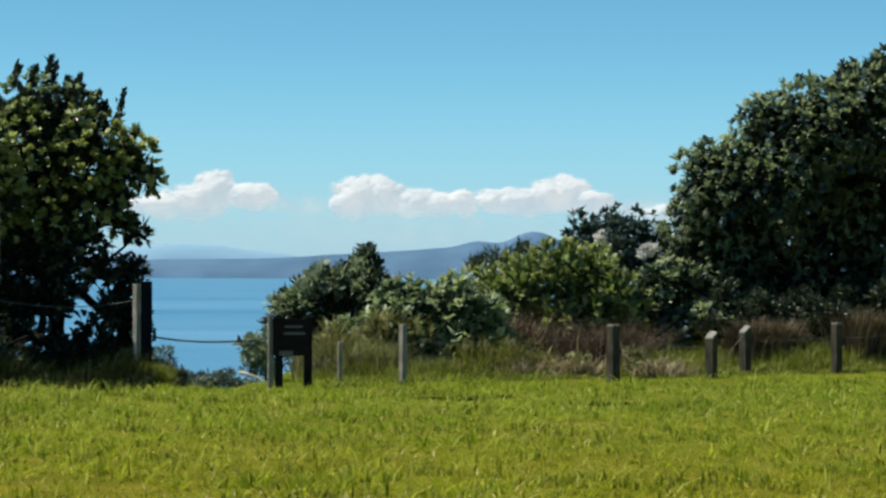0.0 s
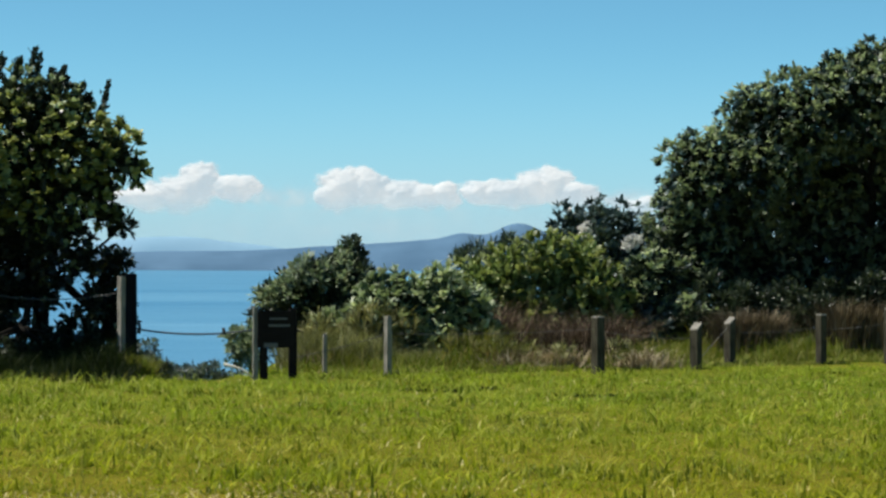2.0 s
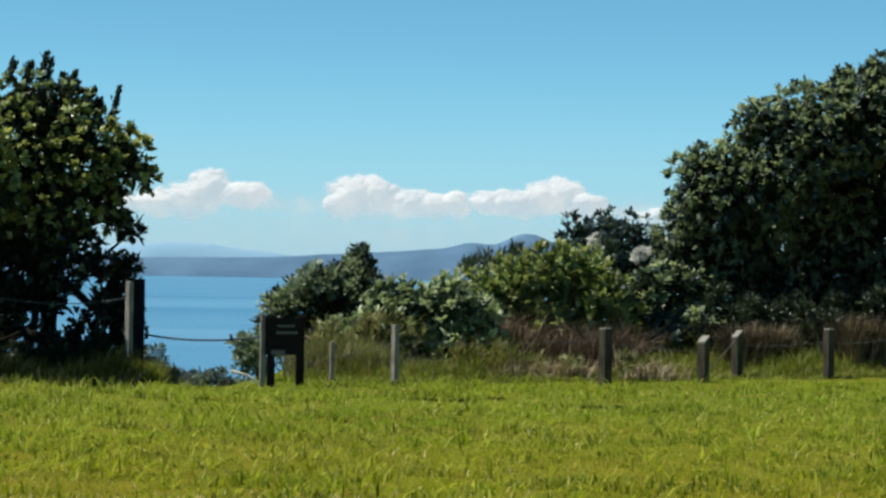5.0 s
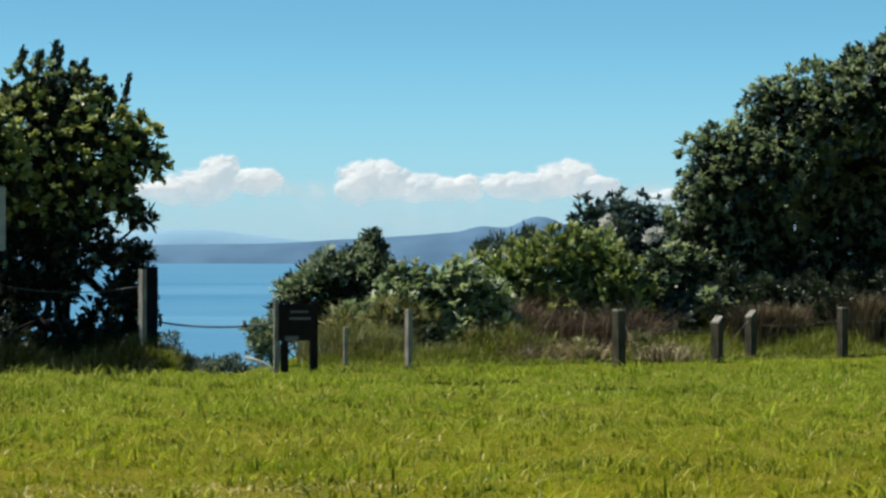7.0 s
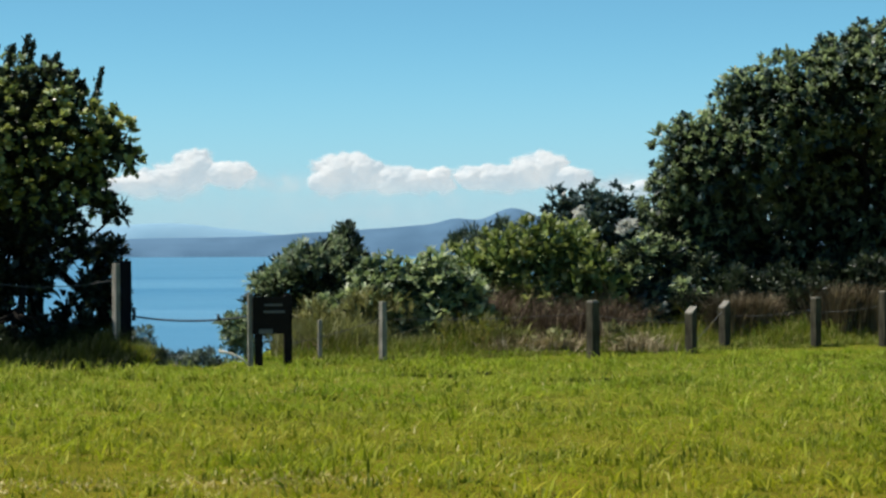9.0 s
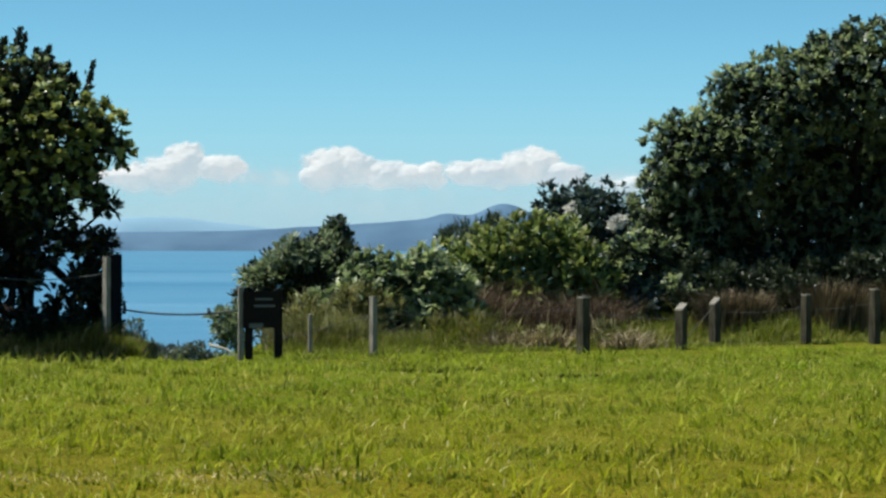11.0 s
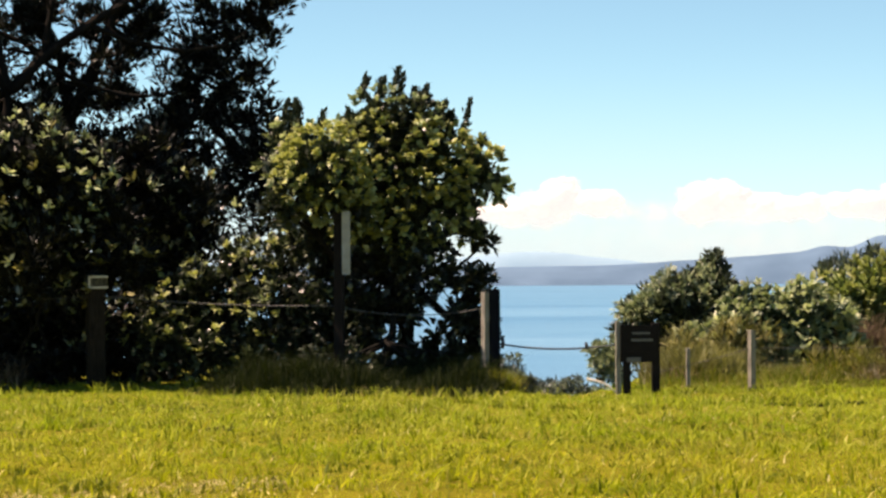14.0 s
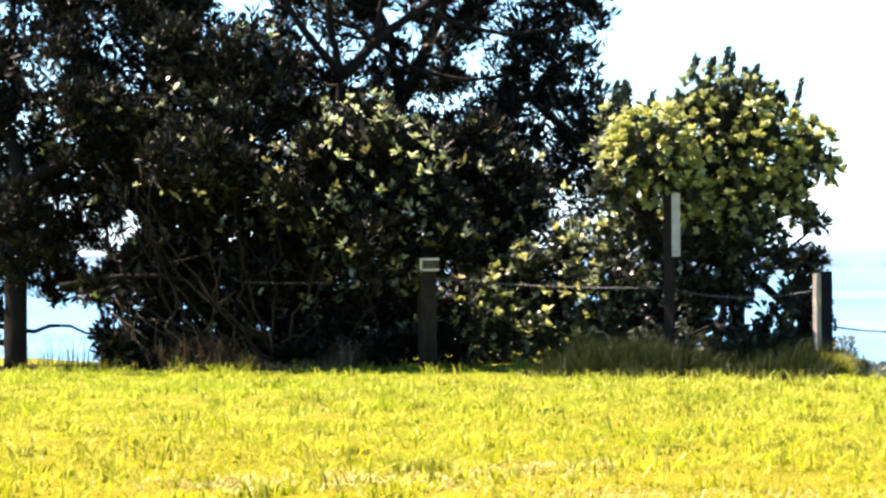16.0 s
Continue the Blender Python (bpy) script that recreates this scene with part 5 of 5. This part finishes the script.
    h = rng.gamma(2.0, 0.05, m)[idx] * rng.uniform(0.5, 1.3, len(idx))
    stuff("long_grass", *blades(rng, x, y, np.clip(h, 0.03, 0.32), 0.014, 0.6), M_TALL, "uneven grass tufts along the foot of the hedge", "grass")
    n = 1500
    x, y = rng.normal(-4.12, 0.16, n), rng.uniform(36.05, 36.6, n)
    h = np.clip(0.34 - 0.45 * np.maximum(x + 4.2, 0), 0.05, 0.34) * rng.uniform(0.5, 1.2, n)
    stuff("long_grass", *blades(rng, x, y, h, 0.014, 0.7), M_TALL, "sunlit long grass round the foot of the gate post", "grass")
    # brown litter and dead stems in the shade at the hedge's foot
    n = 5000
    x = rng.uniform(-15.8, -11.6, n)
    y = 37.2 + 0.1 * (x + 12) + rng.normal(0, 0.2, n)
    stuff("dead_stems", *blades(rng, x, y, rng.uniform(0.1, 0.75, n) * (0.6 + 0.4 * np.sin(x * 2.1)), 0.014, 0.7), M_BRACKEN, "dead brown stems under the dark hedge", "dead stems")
    # brown bracken and rushes behind the rope fence
    n = 8000
    x = rng.uniform(0.6, 3.3, n)
    y = 40.7 + 0.4 * x + rng.normal(0, 0.45, n)
    h = (0.74 + 0.2 * wave(x, y, 2.2)) * rng.uniform(0.3, 1.2, n)
    stuff("dead_bracken", *blades(rng, x, y, h, 0.018, 0.8), M_BRACKEN, "dead brown bracken in front of the shrubs", "bracken")

    # tall soft grass between the sign and the shrubs
    m = 150
    cx = np.concatenate([rng.uniform(-2.2, -0.7, 110), rng.uniform(-0.7, 0.2, 40)])
    cy = rng.normal(39.4, 0.3, m)
    ht = np.where(cx < -0.7, 0.72 - 0.25 * np.abs(cx + 1.4), 0.36)
    idx = np.repeat(np.arange(m), 60)
    x, y = cx[idx] + rng.normal(0, 0.1, len(idx)), cy[idx] + rng.normal(0, 0.1, len(idx))
    stuff("long_grass", *blades(rng, x, y, ht[idx] * rng.uniform(0.35, 1.1, len(idx)), 0.016, 0.7), M_SCRUB, "tall soft grey-green grass beside the sign", "grass")
    # pale collapsed fronds in front of it
    m = 60
    cx = np.concatenate([rng.uniform(1.0, 2.35, m), rng.uniform(-1.9, -0.9, 30), rng.uniform(2.9, 3.8, 14)])
    cy = 39.2 + 0.2 * cx + rng.normal(0, 0.2, len(cx))
    idx = np.repeat(np.arange(len(cx)), 26)
    x, y = cx[idx] + rng.normal(0, 0.1, len(idx)), cy[idx] + rng.normal(0, 0.1, len(idx))
    h = rng.uniform(0.12, 0.42, len(cx))[idx] * rng.uniform(0.5, 1.1, len(idx))
    stuff("dead_bracken", *blades(rng, x, y, h, 0.022, 1.3), M_FROND, "collapsed pale tan fronds behind the rope fence", "bracken")


def tussock(at, h, n, seed, mat, label):
    rng = np.random.default_rng(seed)
    x0, y0 = at
    z0 = float(ground_z(x0, y0))
    ob = thing("tussock", (x0, y0, z0), label, "tussock", "tussocks behind the fence")
    r = np.abs(rng.normal(0, 0.22 * h, n))
    a = rng.uniform(0, 2 * np.pi, n)
    out = np.stack([np.cos(a), np.sin(a), 0 * a], 1)
    foot = out * r[:, None]
    hh = h * rng.uniform(0.5, 1.1, n)
    side = np.stack([-np.sin(a), np.cos(a), 0 * a], 1) * 0.008
    mid = foot + out * (0.15 * hh)[:, None] + [0, 0, 1] * (hh * 0.65)[:, None]
    tip = foot + out * (rng.uniform(0.2, 0.6, n) * hh)[:, None] + [0, 0, 1] * (hh * rng.uniform(0.8, 1.05, n))[:, None]
    v = np.stack([foot - side, foot + side, mid - side, mid + side, tip], 1).reshape(-1, 3)
    k = np.arange(n)[:, None] * 5
    part("leaf_tuft", (v, np.concatenate([k + [[0, 1, 3]], k + [[0, 3, 2]], k + [[2, 3, 4]]])), mat, ob)
    return ob


build_grass()
for k, (x, y, h) in enumerate(((5.3, 43.3, 1.0), (5.8, 43.6, 0.95), (7.2, 44.0, 1.2), (7.8, 44.2, 1.15), (8.5, 44.4, 1.2), (9.2, 44.6, 1.1))):
    tussock((x, y), h * 0.88, 1500, 50 + k, M_DRY, "brown dry rush tussock behind the low posts")


# ---- fences, sign, small things ----
def fence_post(fence, x, y, w, h, rz, slope=0.0, seed=0, name="post", label="", mat=M_POST):
    bx, by, bz = fence.location
    ob = part(name, post_bm(w, w, h + 0.1, slope, seed), mat, fence, label)
    ob.matrix_basis = pose(x - bx, y - by, float(ground_z(x, y)) - 0.1 - bz, 0, 0, rz)
    return ob


def lit_top(me):
    """A thin pale slab over the sawn top of a post, painting sunlight there."""
    bm = bmesh.new()
    bm.from_mesh(me)
    bm.normal_update()
    top = max(v.co.z for v in bm.verts)
    bmesh.ops.delete(bm, geom=[q for q in bm.faces if q.normal.z < 0.4 or q.calc_center_median().z < top - 0.25], context="FACES")
    made = bmesh.ops.extrude_face_region(bm, geom=list(bm.faces))
    for q in made["geom"]:
        if isinstance(q, bmesh.types.BMVert):
            q.co.z += 0.022
    bmesh.ops.translate(bm, vec=(0, 0, 0.003), verts=list(bm.verts))
    return bm


def strand(parent, a, b, sag, r, mat, name="wire", label=""):
    o = np.array(parent.location)
    s = np.linspace(0, 1, 13)[:, None]
    pts = np.array(a) + (np.array(b) - np.array(a)) * s - np.array([0, 0, 1]) * sag * 4 * s * (1 - s) - o
    return part(name, tube(pts, r, r, 6), mat, parent, label)


def build_fences():
    f = thing("rope_fence", (2.6, 38.4, 0), "low fence of weathered timber posts strung with one wire", "fence")
    rows = [(-0.59, 37.0, 0.085, 0.85, 40, 0.0), (2.6, 38.4, 0.15, 0.86, 36, 0.0), (4.14, 38.78, 0.14, 0.66, 50, 0.7), (4.95, 41.2, 0.14, 0.74, 42, 0.7), (6.5, 41.5, 0.13, 0.81, 34, 0.0), (7.69, 41.8, 0.14, 0.9, 36, 0.0)]
    for k, (x, y, w, h, rz, sl) in enumerate(rows):
        fence_post(f, x, y, w, h, rz, sl, k, mat=M_POST_PALE if k == 0 else M_POST)
    fence_post(f, -1.53, 37.3, 0.055, 0.62, 20, 0.3, 21, "stake", "short pale weathered stake", M_POST_PALE)
    for ob in [o for o in f.children if o.name.startswith("post")]:
        part("lit_top", lit_top(ob.data), M_POST_PALE, ob, "pale slab standing for the sunlit post top")
    for a, b in ((0, 1), (1, 2), (3, 4), (4, 5)):
        (xa, ya, _, ha, _, _), (xb, yb, _, hb, _, _) = rows[a], rows[b]
        strand(f, (xa, ya, ha * 0.74), (xb, yb, hb * 0.78), 0.04, 0.0045, M_WIRE)
    strand(f, (4.2, 38.8, 0.2), (4.9, 41.1, 0.62), 0.0, 0.006, M_WIRE, "stay", "slanting stay wire")
    strand(f, (-0.62, 37.0, 0.62), (-1.9, 36.3, 0.3), 0.02, 0.005, M_WIRE)

    g = thing("wire_fence", (-7.4, 36.7, 0), "fence of squared timber posts with a single sagging wire", "fence")
    # a dark post and an added pale one paint the shaded and sunlit faces
    fence_post(g, -4.325, 36.6, 0.17, 1.5, 6, 0.0, 9, "gate_post", "tall squared gate post, darkened for its shaded face", M_POST_DARK)
    fence_post(g, -4.45, 36.5, 0.085, 1.46, 48, 0.0, 12, "slim_post", "slim pale post added for the gate post's sunlit left face", M_POST_PALE)
    corner = fence_post(g, -10.34, 36.6, 0.245, 1.5, 30, 0.0, 10, "corner_post", "thick dark brown corner post", M_BRANCH)
    cap = part("cap", box_bm(0.30, 0.28, 0.21, 0.012), M_POST, corner, "worn block on top of the corner post")
    cap.matrix_basis = pose(0, 0, 1.705)
    for x, z, w, h in ((0, 1.79, 0.30, 0.035), (0, 1.63, 0.30, 0.03), (-0.135, 1.71, 0.03, 0.13)):
        bar = part("bracket", box_bm(w, 0.02, h, 0.004), M_STICK, corner, "pale wooden batten nailed round the post's head")
        bar.matrix_basis = pose(x, -0.151, z)
    strand(g, (-10.2, 36.5, 1.43), (-6.7, 36.56, 1.27), 0.05, 0.0075, M_WIRE)
    strand(g, (-6.7, 36.56, 1.27), (-4.5, 36.6, 1.22), 0.12, 0.0075, M_WIRE)
    strand(g, (-10.4, 36.5, 1.42), (-13.4, 36.9, 1.38), 0.03, 0.006, M_WIRE)

    m = thing("marker_post", (-6.61, 36.45, float(ground_z(-6.61, 36.45))), "dark marker post carrying a narrow white board", "post")
    p = part("post", post_bm(0.14, 0.12, 2.68, 0.0, 4), M_SIGNBOARD, m, "dark timber post")
    p.matrix_basis = pose(0, 0.03, 0, 0, 0, -4)
    b = part("board", box_bm(0.125, 0.03, 0.93, 0.006), M_WHITEBOARD, m, "narrow weathered white board")
    b.matrix_basis = pose(0.125, -0.075, 2.21, 0, 0, 14)

    s = thing("information_sign", (-2.18, 35.95, float(ground_z(-2.18, 35.95))), "dark brown timber sign board on two posts with faded lettering", "sign", rz=14)
    for x, h, w in ((-0.29, 1.05, 0.075), (-0.17, 0.95, 0.1), (0.25, 1.02, 0.11)):
        q = part("post", post_bm(w, w, h, 0.0, 7 + int(x * 10)), M_POST_PALE if x < -0.2 else M_SIGNBOARD, s, "pale weathered post, toned as sunlit" if x < -0.2 else "dark stained post")
        q.matrix_basis = pose(x, 0, 0, 0, 0, 0)
    q = part("backing", box_bm(0.5, 0.02, 0.5, 0.004), M_SIGNBOARD, s)
    q.matrix_basis = pose(-0.01, -0.028, 0.73)
    rows = ((0.90, 0.187, ((0.04, -0.02, 0.26, 0.03),)), (0.713, 0.181, ((0.05, 0.07, 0.31, 0.035),)), (0.543, 0.153, ((-0.07, -0.04, 0.2, 0.065),)))
    for z, h, lines in rows:
        q = part("board", box_bm(0.52, 0.035, h, 0.006), M_SIGNBOARD, s)
        q.matrix_basis = pose(-0.01, -0.058, z)
        for x, dz, w, lh in lines:
            c = part("lettering", box_bm(w, 0.006, lh, 0.002), M_LETTER, q, "faded unreadable line of lettering")
            c.matrix_basis = pose(x, -0.0195, dz)

    r = thing("barrier_rope", (-3.5, 36.6, float(ground_z(-3.5, 36.6))), "dark sagging rope across the gap to the beach", "rope")
    strand(r, (-4.28, 36.7, 0.70), (-2.5, 36.05, 0.70), 0.07, 0.014, M_ROPE, "rope")
    for x, y, z, h in ((-4.22, 36.68, 0.72, 0.09), (-2.95, 36.2, 0.68, 0.05)):
        k = part("knot", tube(np.array([[x, y, z - h], [x + 0.01, y, z], [x, y, z + h]]) - np.array(r.location), 0.03, 0.022, 7), M_ROPE, r)

    rng = np.random.default_rng(77)
    for a, b, rad, lab in (((-2.9, 35.75, 0.22), (-2.48, 35.7, 0.02), 0.022, "bleached fallen branch leaning at the sign's foot"),
                           ((-5.45, 35.8, 0.02), (-4.95, 36.0, 0.18), 0.018, "bleached fallen branch lying in the long grass")):
        t = thing("fallen_branch", ((a[0] + b[0]) / 2, (a[1] + b[1]) / 2, float(ground_z(a[0], a[1]))), lab, "branch", "fallen branches")
        part("stick", tube(bent(rng, np.array(a) - np.array(t.location), np.array(b) - np.array(t.location), 6, 0.06), rad, rad * 0.5, 6, 0.15, rng), M_STICK, t)


build_fences()


def grass_stalk(x, y, h, lean, seed):
    """One tall dry stalk with a thin seed head."""
    rng = np.random.default_rng(seed)
    ob = thing("grass_stalk", (x, y, float(ground_z(x, y))), "single tall straw-coloured grass stalk standing in the lawn", "grass", "tall stalks in the lawn")
    t = np.linspace(0, 1, 7)[:, None]
    pts = t * [0, 0, h] + t ** 2 * [lean, 0.02, -0.05 * h]
    stem = part("stem", tube(pts, 0.0045, 0.0025, 5), M_STRAW, ob)
    n = 26
    k = rng.uniform(0.72, 1.0, (n, 1))
    pos = k * [0, 0, h] + k ** 2 * [lean, 0.02, -0.05 * h]
    part("seed_head", leaves(rng, pos, rng.normal(size=(n, 3)) * 0.35 + [lean / h, 0, 1.0], 0.022, 0.008), M_STRAW, stem)
    for _ in range(2):
        b = pts[int(rng.integers(1, 4))]
        part("blade", leaves(rng, b[None], np.array([[rng.uniform(-0.6, 0.6), -0.2, 0.9]]), 0.12, 0.012), M_STRAW, ob)


for k, (x, y, h, lean) in enumerate(((-0.26, 18.6, 0.24, 0.05), (-2.6, 19.0, 0.2, -0.02), (-2.85, 20.2, 0.17, 0.04), (2.6, 20.4, 0.16, -0.03), (-0.75, 21.8, 0.16, 0.03), (-6.3, 18.9, 0.17, -0.04))):
    grass_stalk(x, y, h, lean, 90 + k)
